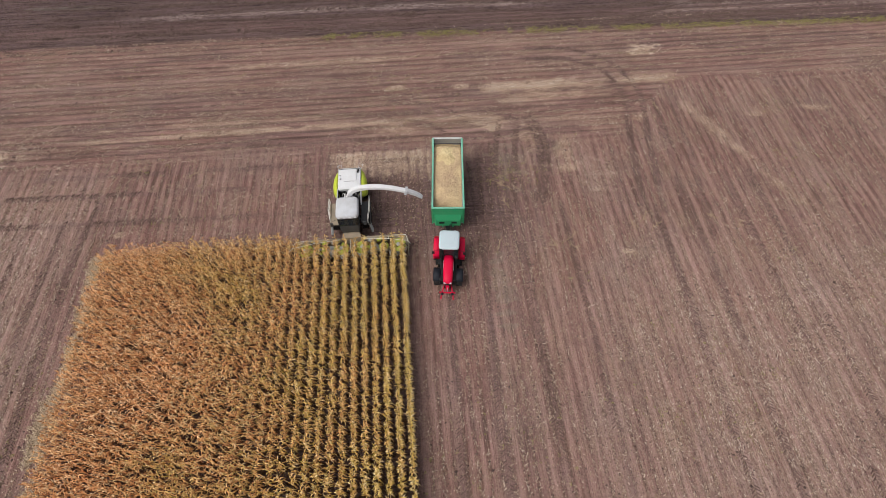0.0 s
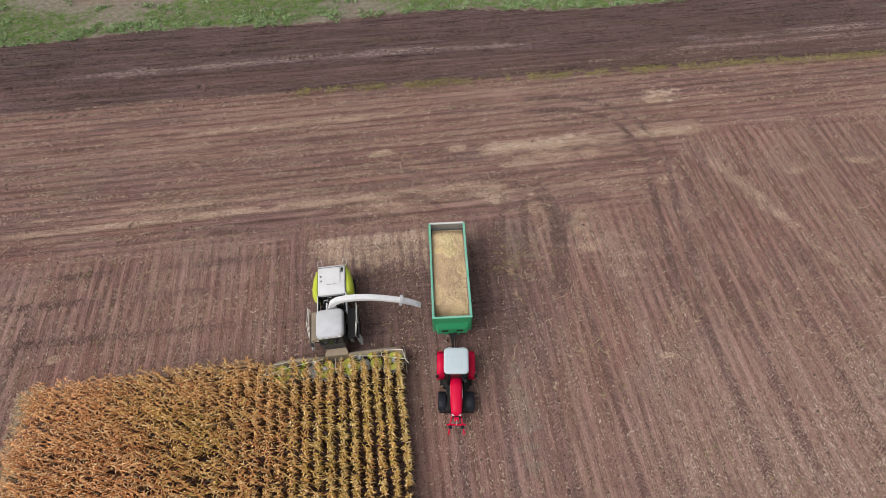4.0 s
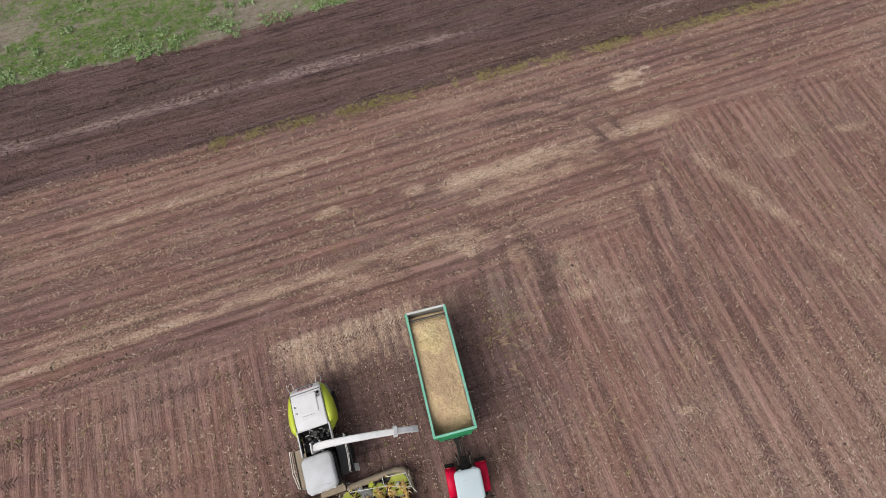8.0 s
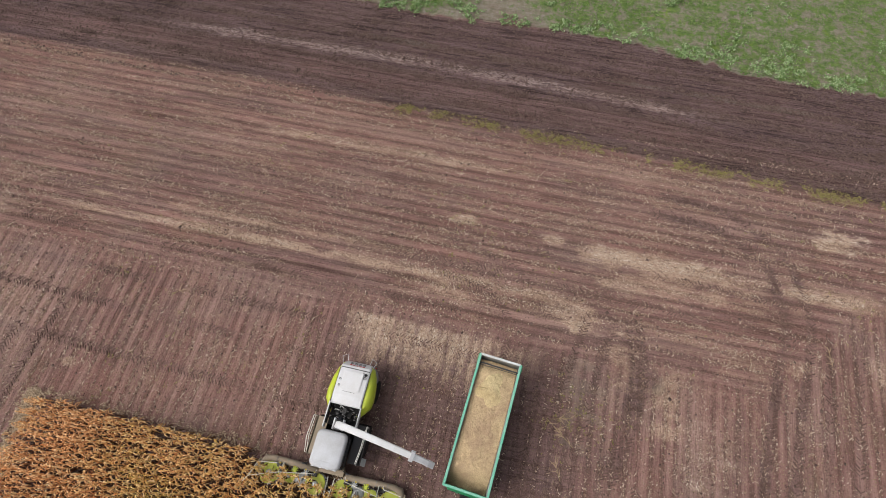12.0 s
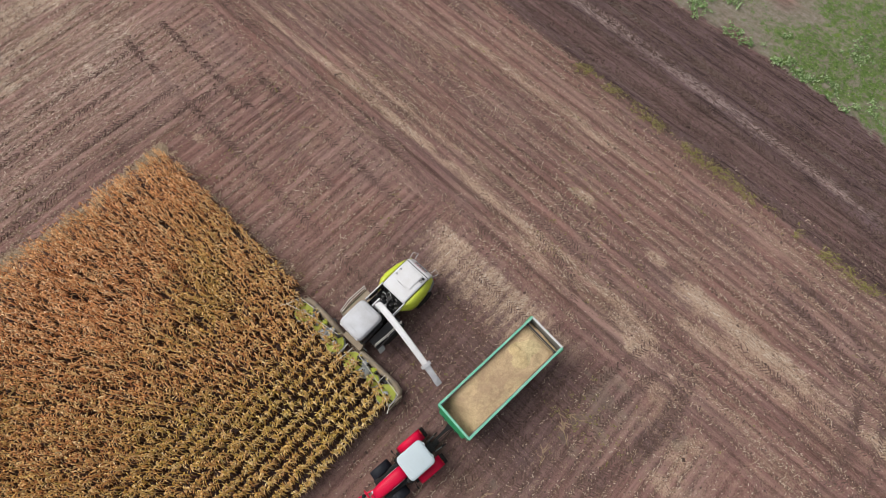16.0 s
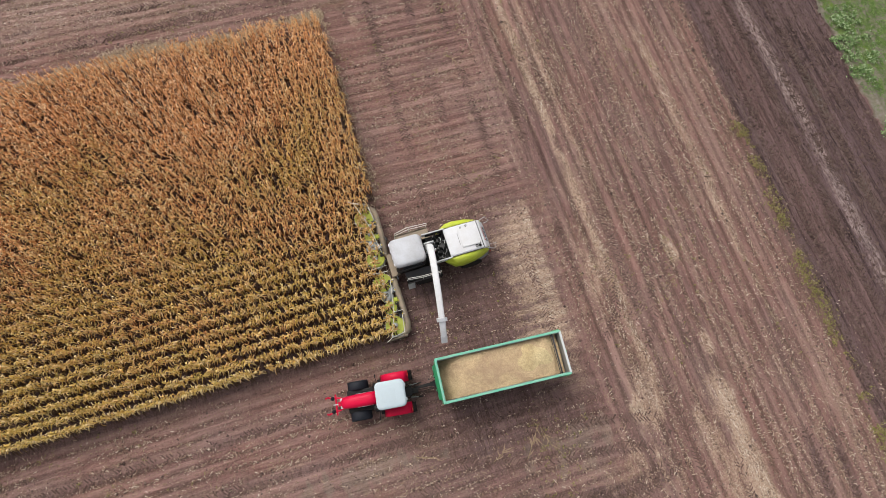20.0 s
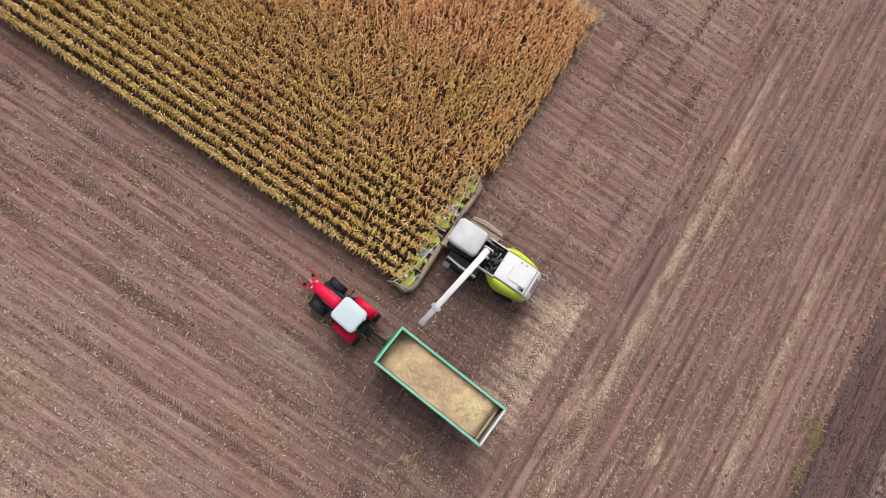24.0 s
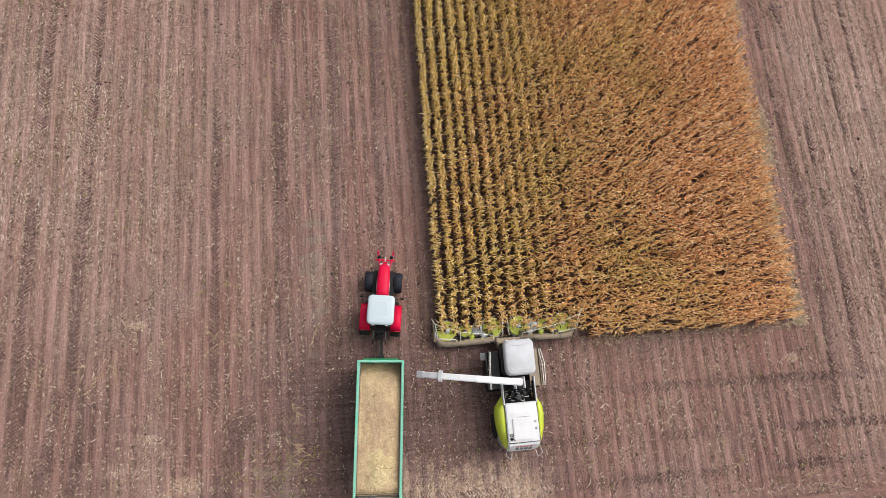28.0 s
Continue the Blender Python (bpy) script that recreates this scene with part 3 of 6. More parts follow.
STRIP_TRACKS = [(((-40, 32.4), (46, 29.9)), 1.1, 1.0), (((-40, 35.6), (0, 35.0), (45, 33.2)), 0.9, 1.0), (((-30, 37.4), (40, 35.6)), 1.0, 0.7), (((27, 30.2), (36, 32.4), (45, 33.4), (52, 32.4), (50, 30.4)), 0.8, 1.0)]


def smooth_line(points, gap=1.5):
    """A rounded run through the points, with its length so far."""
    p = np.array([points[0], *points, points[-1]], float)
    run = []
    for a, b, c, d in zip(p, p[1:], p[2:], p[3:]):
        t = np.arange(0, 1, gap / max(gap, np.hypot(*(c - b))))[:, None]
        run.append(b + 0.5 * t * (c - a + t * (2 * a - 5 * b + 4 * c - d + t * (3 * (b - c) + d - a))))
    run = np.concatenate([*run, p[-1:]])
    return run, np.r_[0, np.cumsum(np.hypot(*np.diff(run, axis=0).T))]


def rut_depth(x, y):
    d = np.zeros_like(x)
    for points, half, depth in TRACKS + TURNS + STRIP_TRACKS:
        run, length = smooth_line(points, 4.0)
        lo, hi = run.min(0) - half - 1, run.max(0) + half + 1
        near = (x > lo[0]) & (x < hi[0]) & (y > lo[1]) & (y < hi[1])
        px, py = x[near], y[near]
        best, along = np.full(px.shape, 99.0), np.zeros(px.shape)
        for (x0, y0), (x1, y1), s0 in zip(run, run[1:], length):
            ux, uy = x1 - x0, y1 - y0
            t = np.clip(((px - x0) * ux + (py - y0) * uy) / (ux * ux + uy * uy), 0, 1)
            gap = np.hypot(px - x0 - t * ux, py - y0 - t * uy)
            along = np.where(gap < best, s0 + t * math.hypot(ux, uy), along)
            best = np.minimum(best, gap)
        fade = step(0, 2, along) * step(length[-1], length[-1] - 2, along) * (0.35 + 0.65 * step(0.32, 0.52, fbm(along * 0.25, best * 0.4 + half * 9, 87)))
        d[near] = np.maximum(d[near], depth * fade * band(best, half, 0.22, 0.22))
    return d


def build_ground():
    gx = np.r_[-np.geomspace(2400, 75, 26)[:-1], np.arange(-74, -47, 0.36), np.arange(-46.8, 36, 0.2), np.arange(36.2, 76, 0.36), np.geomspace(77, 2400, 26)]
    gy = np.r_[-np.geomspace(2400, 48, 26)[:-1], np.arange(-47, -26, 0.3), np.arange(-25.8, 42, 0.2), np.arange(42.3, 66, 0.36), np.geomspace(67, 2400, 26)]
    x, y = np.meshgrid(gx, gy)
    straw, moist_shaded, green, head, crust, worked = cover_maps(x, y)
    near = step(90, 60, np.hypot(x, y))
    ridge = np.cos(2 * math.pi * (x + 0.3) / 0.75) * (1 - head) * 0.012
    furrow = 0.05 * (fbm(x * 0.12, y * 1.8, 61) - 0.5) * head
    z = near * (ridge + furrow + 0.1 * (worked - 0.25) * (fbm(x * 0.5, y * 1.6, 63) - 0.5) * 1.6 - 0.035 * rut_depth(x, y) + 0.03 * (fbm(x * 0.8, y * 0.8, 65) - 0.5)) - 0.01
    nx, ny = len(gx), len(gy)
    i = np.arange(ny - 1)[:, None] * nx + np.arange(nx - 1)[None]
    faces = np.stack([i, i + 1, i + 1 + nx, i + nx], -1).reshape(-1, 4)
    me = raw_mesh("ground", np.stack([x, y, z], -1).reshape(-1, 3), faces, "soil", True)
    for name, maps in (("cover", (straw, moist_shaded, green)), ("lay", (head, crust, worked))):
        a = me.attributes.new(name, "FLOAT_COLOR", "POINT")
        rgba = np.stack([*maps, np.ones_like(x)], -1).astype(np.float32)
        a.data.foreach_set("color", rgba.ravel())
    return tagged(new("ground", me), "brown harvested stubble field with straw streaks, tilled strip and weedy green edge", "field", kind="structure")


ground = build_ground()
rng = np.random.default_rng(7)


def strips(px, py, pz, ang, length, width, lift, curl):
    """Thin bent scraps: two quads each, lying on the ground."""
    n = len(px)
    c, s = np.cos(ang), np.sin(ang)
    out = np.zeros((n, 6, 3), np.float32)
    for k, (a, h) in enumerate(((-0.5, 0.0), (0.0, 1.0), (0.5, 0.15))):
        bx, by = a * length, curl * (1 - (2 * a) ** 2)
        for j, w in enumerate((-0.5, 0.5)):
            yy = by + w * width * (1.0 if k == 1 else 0.6)
            out[:, 2 * k + j, 0] = px + bx * c - yy * s
            out[:, 2 * k + j, 1] = py + bx * s + yy * c
            out[:, 2 * k + j, 2] = pz + h * lift
    base = np.arange(n)[:, None] * 6
    f = np.concatenate([base + [0, 2, 3, 1], base + [2, 4, 5, 3]])
    return out.reshape(-1, 3), f


def in_stand(x, y):
    return (x < 0.15) & (x > -24.8) & (y < corn_front(x) + 0.1)


def debris_lines(x, y, head):
    """Density of loose debris: narrow drilled rows, wider wavering passes on the headland, here and there swept clear."""
    line_y = (0.5 - 0.5 * np.cos(2 * math.pi * (x + 0.3) / 0.75)) ** 4
    line_x = (0.5 - 0.5 * np.cos(2 * math.pi * (y + 0.02 * x + 0.5 * fbm(x * 0.15, y * 0.15, 75)) / 1.05)) ** 4
    clump, passes = fbm(x * 0.8, y * 0.5, 71), fbm(x * 0.12, y * 1.3, 73)
    return (1 - head) * (line_y * step(0.34, 0.58, clump) + 0.2 * step(0.56, 0.72, clump)) + head * (1.15 * line_x * step(0.3, 0.5, passes) * step(0.25, 0.5, clump) + 0.3 * step(0.5, 0.66, passes))


def flecks(n, area, share, seed):
    """Places for lying scraps: thicker in the straw and along the rows."""
    g = np.random.default_rng(seed)
    x, y = g.uniform(area[0], area[1], n), g.uniform(area[2], area[3], n)
    straw, moist_shaded, green, head, crust, worked = cover_maps(x, y)
    p = 0.02 + 0.45 * straw + 1.25 * debris_lines(x, y, head)
    keep = (g.random(n) < p * share * (1 - 0.9 * moist_shaded)) & ~in_stand(x, y)
    x, y = x[keep], y[keep]
    return g, x, y


def litter():
    # long curled strands, in clumps along the rows
    g, x, y = flecks(330000, (-50, 54, -36, 29.5), 0.55, 21)
    n = len(x)
    v, f = strips(x, y, np.full(n, 0.012), g.normal(1.2, 0.9, n), g.gamma(2.0, 0.036, n) + 0.05, g.uniform(0.024, 0.055, n), g.uniform(0.02, 0.06, n), g.normal(0, 0.028, n))
    ob = new("corn_litter", raw_mesh("corn_litter", v, f, "litter"))
    tagged(ob, "pale dry corn leaf scraps scattered over the stubble", "crop litter", kind="stuff")
    # short chopped flakes
    g, x, y = flecks(620000, (-50, 56, -36, 29.5), 0.7, 22)
    n = len(x)
    a, ln, wd = g.uniform(0, math.pi, n), g.gamma(2.0, 0.024, n) + 0.02, g.uniform(0.025, 0.055, n)
    c, s = np.cos(a), np.sin(a)
    tilt, roll = g.uniform(0.0, 0.05, n), g.normal(0, 0.015, n)
    v = np.zeros((n, 4, 3), np.float32)
    for k, (u, w) in enumerate(((-1, -1), (1, -1), (1, 1), (-1, 1))):
        q = ln * g.uniform(0.35, 1.0, n)
        v[:, k, 0] = x + u * q * c - w * wd * 0.5 * s
        v[:, k, 1] = y + u * q * s + w * wd * 0.5 * c
        v[:, k, 2] = 0.018 + tilt * (u + 1) * 0.5 + roll * w
    ob = new("chopped_flakes", raw_mesh("chopped_flakes", v.reshape(-1, 3), np.arange(4 * n).reshape(-1, 4), "flake"))
    tagged(ob, "fine pale chopped stalk flakes lying along the rows", "crop litter", kind="stuff")


def bleached_straw():
    """Thin dashes of bleached straw that make up the pale patches and swaths, lying along the way of working."""
    g = np.random.default_rng(24)
    n = 620000
    x, y = g.uniform(-48, 40, n), g.uniform(-20, 28, n)
    straw, moist_shaded, green, head, crust, worked = cover_maps(x, y)
    keep = (g.random(n) < 0.7 * np.clip(crust - 0.27, 0, 1)) & ~in_stand(x, y)
    x, y, head = x[keep], y[keep], head[keep]
    n = len(x)
    turn = np.where(g.random(n) < head, 0.0, math.pi / 2) + g.normal(0, 0.3, n)
    v, f = strips(x, y, np.full(n, 0.014), turn, g.gamma(2.2, 0.05, n) + 0.06, g.uniform(0.018, 0.038, n), g.uniform(0.008, 0.025, n), g.normal(0, 0.02, n))
    ob = new("bleached_straw", raw_mesh("bleached_straw", v, f, "bleached"))
    tagged(ob, "pale bleached straw lying in patches and swaths", "straw", kind="stuff")


def stubble():
    """Cut stalk stumps in drilling rows."""
    xs, ys = [], []
    for r in np.concatenate([np.arange(0.45, 56, 0.75), np.arange(-50, -25, 0.75), np.arange(-24.3, 0.3, 0.75)]):
        lo = 0.9 if -24.8 < r < 0.3 else -38
        yy = np.arange(lo, 22, 0.24) + rng.uniform(-0.08, 0.08, len(np.arange(lo, 22, 0.24)))
        xs.append(np.full(len(yy), r) + rng.normal(0, 0.035, len(yy)))
        ys.append(yy)
    x, y = np.concatenate(xs), np.concatenate(ys)
    head = headland(x, y)
    keep = (rng.random(len(x)) < 0.75 * (1 - head)) & (rut_depth(x, y) < 0.4) & ~in_stand(x, y)
    x, y = x[keep], y[keep]
    n = len(x)
    h, r = rng.uniform(0.06, 0.15, n), rng.uniform(0.012, 0.02, n)
    tx, ty = rng.normal(0, 0.03, n), rng.normal(0, 0.03, n)
    v = np.zeros((n, 8, 3), np.float32)
    for k in range(4):
        a = k * math.pi / 2
        v[:, k] = np.stack([x + r * math.cos(a), y + r * math.sin(a), np.full(n, -0.03)], -1)
        v[:, 4 + k] = np.stack([x + tx + r * math.cos(a), y + ty + r * math.sin(a), h], -1)
    b = np.arange(n)[:, None] * 8
    f = np.concatenate([b + [k, (k + 1) % 4, 4 + (k + 1) % 4, 4 + k] for k in range(4)] + [b + [4, 5, 6, 7]])
    ob = new("corn_stubble", raw_mesh("corn_stubble", v.reshape(-1, 3), f, "stubble"))
    tagged(ob, "short cut corn stalks standing in drilled rows", "stubble", kind="stuff")


def clods():
    n = 260000
    x, y = rng.uniform(-50, 56, n), np.where(rng.random(n) < 0.84, rng.uniform(-34, 29, n), rng.uniform(28, 41, n))
    straw, moist_shaded, green, head, crust, worked = cover_maps(x, y)
    keep = (rng.random(n) < np.clip(0.05 + 0.75 * (worked - 0.25) + 0.55 * debris_lines(x, y, head) * (y < 29) + 0.35 * rut_depth(x, y), 0, 1) * (1 - 0.8 * crust)) & ~in_stand(x, y) & (y < grass_edge(x))
    x, y = x[keep], y[keep]
    n = len(x)
    r = rng.gamma(2.2, 0.013, n) + 0.016 + np.where(y > 28, 0.02 + 0.075 * rng.random(n) ** 5, 0)
    v = np.zeros((n, 6, 3), np.float32)
    for k, d in enumerate(((1, 0, 0), (0, 1, 0), (-1, 0, 0), (0, -1, 0), (0, 0, 1), (0, 0, -1))):
        jitter = rng.uniform(0.6, 1.3, n)
        v[:, k] = np.stack([x + d[0] * r * jitter, y + d[1] * r * jitter, d[2] * r * 0.7 * jitter], -1)
    b = np.arange(n)[:, None] * 6
    f = np.concatenate([b + [k, (k + 1) % 4, 4] for k in range(4)])
    ob = new("soil_clods", raw_mesh("soil_clods", v.reshape(-1, 3), f, "clod"))
    tagged(ob, "dark crumbly soil clods on the tilled ground", "soil", kind="stuff")


def tyre_prints(tracks, material, label):
    """Slanting lug marks pressed along the ruts."""
    verts = []
    for points, half, depth in tracks:
        run, length = smooth_line(points)
        for side in (-1, 1):
            s = np.arange(0.3, length[-1] - 0.3, 0.23)
            fade = fbm(s * 0.22, np.full_like(s, side * 3.0 + half * 7), 83)
            s = s[(fade > 0.52 - 0.16 * depth) & (rng.random(len(s)) < 0.85)]
            cx, cy = np.interp(s, length, run[:, 0]), np.interp(s, length, run[:, 1])
            ux, uy = np.interp(s + 0.3, length, run[:, 0]) - cx, np.interp(s + 0.3, length, run[:, 1]) - cy
            ln = np.hypot(ux, uy)
            ux, uy = ux / ln, uy / ln
            for arm in (-1, 1):
                jit, slip = rng.normal(0, 0.025, len(s)), rng.normal(0.11 if arm > 0 else 0.0, 0.02, len(s))
                pts = []
                for across, along in ((0.02, 0.0), (0.29, -0.2), (0.29, -0.13), (0.02, 0.07)):
                    w, al = side * half + arm * across + jit, along + slip
                    pts.append(np.stack([cx + ux * al - uy * w, cy + uy * al + ux * w, np.full(len(s), 0.014)], -1))
                top = np.stack(pts, 1)
                low = top.copy()
                low[:, :, 2] = -0.06
                verts.append(np.concatenate([top, low], 1))
    v = np.concatenate(verts).astype(np.float32)
    v[:, :4, 2] += rng.uniform(-0.012, 0.016, len(v))[:, None]
    b = np.arange(len(v))[:, None] * 8
    f = np.concatenate([b + [0, 1, 2, 3]] + [b + [k, (k + 1) % 4, 4 + (k + 1) % 4, 4 + k] for k in range(4)])
    ob = new("tyre_tracks", raw_mesh("tyre_tracks", v.reshape(-1, 3), f, material))
    tagged(ob, label, "tyre track", kind="stuff")


litter()
bleached_straw()
stubble()
clods()
tyre_prints(TRACKS + TURNS, "lug", "dark chevron tyre lug prints pressed into the stubble soil")
tyre_prints(STRIP_TRACKS, "clod", "dark tyre lug prints along the tilled strip")


# ---- standing corn ----
ROW_GAP, ROWS = 0.75, 33


def plant_arrays(rnd, height, leaves, reach, lean=0.06):
    """One corn plant at the origin: stalk, arching leaves, tassel. Rows run along y."""
    verts, tris = [], []

    def add(vs, fs):
        b = len(verts)
        verts.extend(vs)
        tris.extend([b + i for i in f] for f in fs)

    lx, ly = rnd.uniform(-lean, lean), rnd.uniform(-lean, lean)
    ring = lambda z, r: [(lx * z + r * math.cos(a), ly * z + r * math.sin(a), z) for a in (0.3, 2.4, 4.5)]
    add(ring(0, 0.017) + ring(height * 0.92, 0.008), [(i, (i + 1) % 3, 3 + (i + 1) % 3, 3 + i) for i in range(3)])
    turn = rnd.uniform(-0.5, 0.5)
    for k in range(leaves):
        z = height * (0.38 + 0.54 * k / (leaves - 1)) + rnd.uniform(-0.06, 0.06)
        a = turn + (0 if k % 2 else math.pi) + rnd.gauss(0, 0.62)
        top = k / (leaves - 1)
        ln = reach * (1.0 - 0.35 * top) * rnd.uniform(0.8, 1.15)
        rise = 0.14 + 0.26 * top
        drop = rnd.uniform(0.3, 0.7) * (1 - 0.35 * top)
        w = 0.066 * rnd.uniform(0.7, 1.3)
        ca, sa = math.cos(a), math.sin(a)
        bend = rnd.uniform(-0.26, 0.26)
        pts = []
        for t, wk in ((0.0, 0.55), (0.33, 1.0), (0.68, 0.8), (1.0, 0.08)):
            u = ln * (t - 0.3 * t * t)
            v = bend * t * t
            zz = z + rise * math.sin(min(1.0, t * 1.5) * math.pi * 0.5) - drop * t * t
            tw = 0.5 * wk * w
            for sgn in (-1, 1):
                vv = v + sgn * tw
                pts.append((lx * z + u * ca - vv * sa, ly * z + u * sa + vv * ca, zz + (0.02 if sgn > 0 else 0)))
        add(pts, [(2 * i, 2 * i + 2, 2 * i + 3, 2 * i + 1) for i in range(3)])
    for k in range(4):
        a = rnd.uniform(0, 6.28)
        r, h = rnd.uniform(0.05, 0.16), rnd.uniform(0.12, 0.26)
        x0, y0, z0 = lx * height, ly * height, height * 0.92
        x1, y1, z1 = x0 + r * math.cos(a), y0 + r * math.sin(a), z0 + h
        wx, wy = -math.sin(a) * 0.012, math.cos(a) * 0.012
        add([(x0 - wx, y0 - wy, z0), (x0 + wx, y0 + wy, z0), (x1 + wx, y1 + wy, z1), (x1 - wx, y1 - wy, z1)], [(0, 1, 2, 3)])
    return np.array(verts, np.float32), np.array(tris, np.int32)


def low_arrays(rnd, reach):
    """Withered lower leaves of one plant, hanging round the stalk and darkening the gaps."""
    verts, faces = [], []
    for k in range(6):
        z, a = rnd.uniform(0.3, 1.05), rnd.uniform(0, 6.28)
        ln, drop, w = reach * rnd.uniform(0.7, 1.1), rnd.uniform(0.1, 0.3), rnd.uniform(0.03, 0.05)
        ca, sa, b = math.cos(a), math.sin(a), len(verts)
        for t, zz, wk in ((0.0, 0.0, 0.6), (0.5, 0.1, 1.0), (1.0, -drop, 0.3)):
            for sgn in (-1, 1):
                verts.append((ln * t * ca - sgn * w * wk * sa, ln * t * sa + sgn * w * wk * ca, z + zz))
        faces += [(b, b + 2, b + 3, b + 1), (b + 2, b + 4, b + 5, b + 3)]
    return np.array(verts, np.float32), np.array(faces, np.int32)


def corn():
    rnd = random.Random(5)
    kinds = [plant_arrays(rnd, rnd.uniform(2.0, 2.45), rnd.choice((10, 11, 12)), 0.47 if k < 24 else 0.56) for k in range(48)]
    lows = [low_arrays(rnd, 0.42) for k in range(12)]
    singles = [raw_mesh("corn_plant", *k, "corn_leaf") for k in kinds[:12] + kinds[24:30]]
    for r in range(ROWS):
        x = -0.33 - ROW_GAP * r
        y0 = float(corn_front(x)) - rnd.uniform(0.0, 0.25)
        ys = np.arange(y0, CORN_END, -0.21)
        small = 0.72 if r >= ROWS - 1 else (0.88 if r == ROWS - 2 else 1.0)
        vs, fs, base = [], [], 0
        lv, lf, lbase = [], [], 0
        single = []
        for i, y in enumerate(ys):
            if rnd.random() < (0.35 if r == ROWS - 1 else 0.05):
                continue
            k = rnd.randrange(24) if r < 15 + rnd.randrange(-3, 4) else rnd.randrange(24, 48)
            a, sc = rnd.choice((0, math.pi)) + rnd.gauss(0, 0.25), small * rnd.uniform(0.86, 1.08)
            px, py = x + rnd.gauss(0, 0.03), y + rnd.gauss(0, 0.03)
            v, f = lows[rnd.randrange(12)]
            lv.append(v * sc + np.array((px, py, 0), np.float32))
            lf.append(f + lbase)
            lbase += len(v)
            if (r == 0 and i < 180) or i < 4:
                single.append((k % 12 if k < 24 else 12 + k % 6, px, py, a, sc))
                continue
            v, f = kinds[k]
            c, s = math.cos(a) * sc, math.sin(a) * sc
            w = np.stack([px + v[:, 0] * c - v[:, 1] * s, py + v[:, 0] * s + v[:, 1] * c, v[:, 2] * sc], -1)
            vs.append(w)
            fs.append(f + base)
            base += len(v)
        row = new("corn_row", raw_mesh("corn_row", np.concatenate(vs), np.concatenate(fs), "corn_leaf"))
        tone = "yellow-green ripening" if r < 12 else ("golden-brown drying" if r < 24 else "orange-brown dry")
        tagged(row, f"row of {tone} corn plants standing tall in the field", "corn row", "rows of standing corn", "stuff")
        dead = new("low_leaves", raw_mesh("low_leaves", np.concatenate(lv), np.concatenate(lf), "dead_shaded_leaf"))
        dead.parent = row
        tagged(dead, "withered brown lower leaves, darkened like shade inside the stand", kind="stuff")
        for k, px, py, a, sc in single:
            ob = new("corn_plant", singles[k])
            ob.parent = row
            ob.matrix_basis = Matrix.LocRotScale((px, py, 0), Euler((0, 0, a)), (sc, sc, sc))


corn()


# ---- shaping helpers for the machines (x right, y forward, z up) ----
def shape():
    return bmesh.new()


def box(bm, x0, x1, y0, y1, z0, z1, bevel=0.02):
    m = Matrix.Translation(((x0 + x1) / 2, (y0 + y1) / 2, (z0 + z1) / 2)) @ Matrix.Diagonal((abs(x1 - x0), abs(y1 - y0), abs(z1 - z0), 1))
    made = bmesh.ops.create_cube(bm, size=1.0, matrix=m)["verts"]
    if bevel:
        edges = list({e for v in made for e in v.link_edges})
        bmesh.ops.bevel(bm, geom=edges, offset=min(bevel, 0.45 * min(abs(x1 - x0), abs(y1 - y0), abs(z1 - z0))), segments=2, affect="EDGES", profile=0.5)
    return bm


def loft(bm, sections, closed=True, caps=True):
    """Skin a run of point rings."""
    rings = [[bm.verts.new(p) for p in ring] for ring in sections]
    n = len(rings[0])
    for a, b in zip(rings, rings[1:]):
        for i in range(n if closed else n - 1):
            bm.faces.new((a[i], a[(i + 1) % n], b[(i + 1) % n], b[i]))
    if caps and closed:
        bm.faces.new(rings[0][::-1])
        bm.faces.new(rings[-1])
    return bm


def tube(bm, points, r=0.025, n=7):
    """A round bar along a bent line."""
    pts = [Vector(p) for p in points]
    sections = []
    for i, p in enumerate(pts):
        d = (pts[min(i + 1, len(pts) - 1)] - pts[max(i - 1, 0)]).normalized()
        side = d.cross(Vector((0, 0, 1)) if abs(d.z) < 0.9 else Vector((1, 0, 0))).normalized()
        up = side.cross(d)
        sections.append([p + r * (math.cos(a) * side + math.sin(a) * up) for a in (2 * math.pi * k / n for k in range(n))])
    return loft(bm, sections)


def lathe(bm, profile, centre, axis="x", n=28):
    """Turn a profile of (radius, place along the axis) round the axis."""
    c = Vector(centre)
    sections = []
    for r, h in profile:
        ring = []
        for k in range(n):
            a = 2 * math.pi * k / n
            u, v = r * math.cos(a), r * math.sin(a)
            ring.append(c + Vector({"x": (h, u, v), "y": (u, h, v), "z": (u, v, h)}[axis]))
        sections.append(ring)
    return loft(bm, sections)


def rounded(hx, hy, r, z, cx=0.0, cy=0.0, k=5):
    """A ring of a rounded rectangle."""
    ring = []
    for qx, qy, a0 in ((1, 1, 0), (-1, 1, 90), (-1, -1, 180), (1, -1, 270)):
        for i in range(k + 1):
            a = radians(a0 + 90 * i / k)
            ring.append((cx + qx * (hx - r) + r * math.cos(a), cy + qy * (hy - r) + r * math.sin(a), z))
    return ring


def thing(name, label, category, m, group=""):
    ob = new(name)
    ob.empty_display_size = 0.3
    ob.matrix_basis = m
    return tagged(ob, label, category, group)


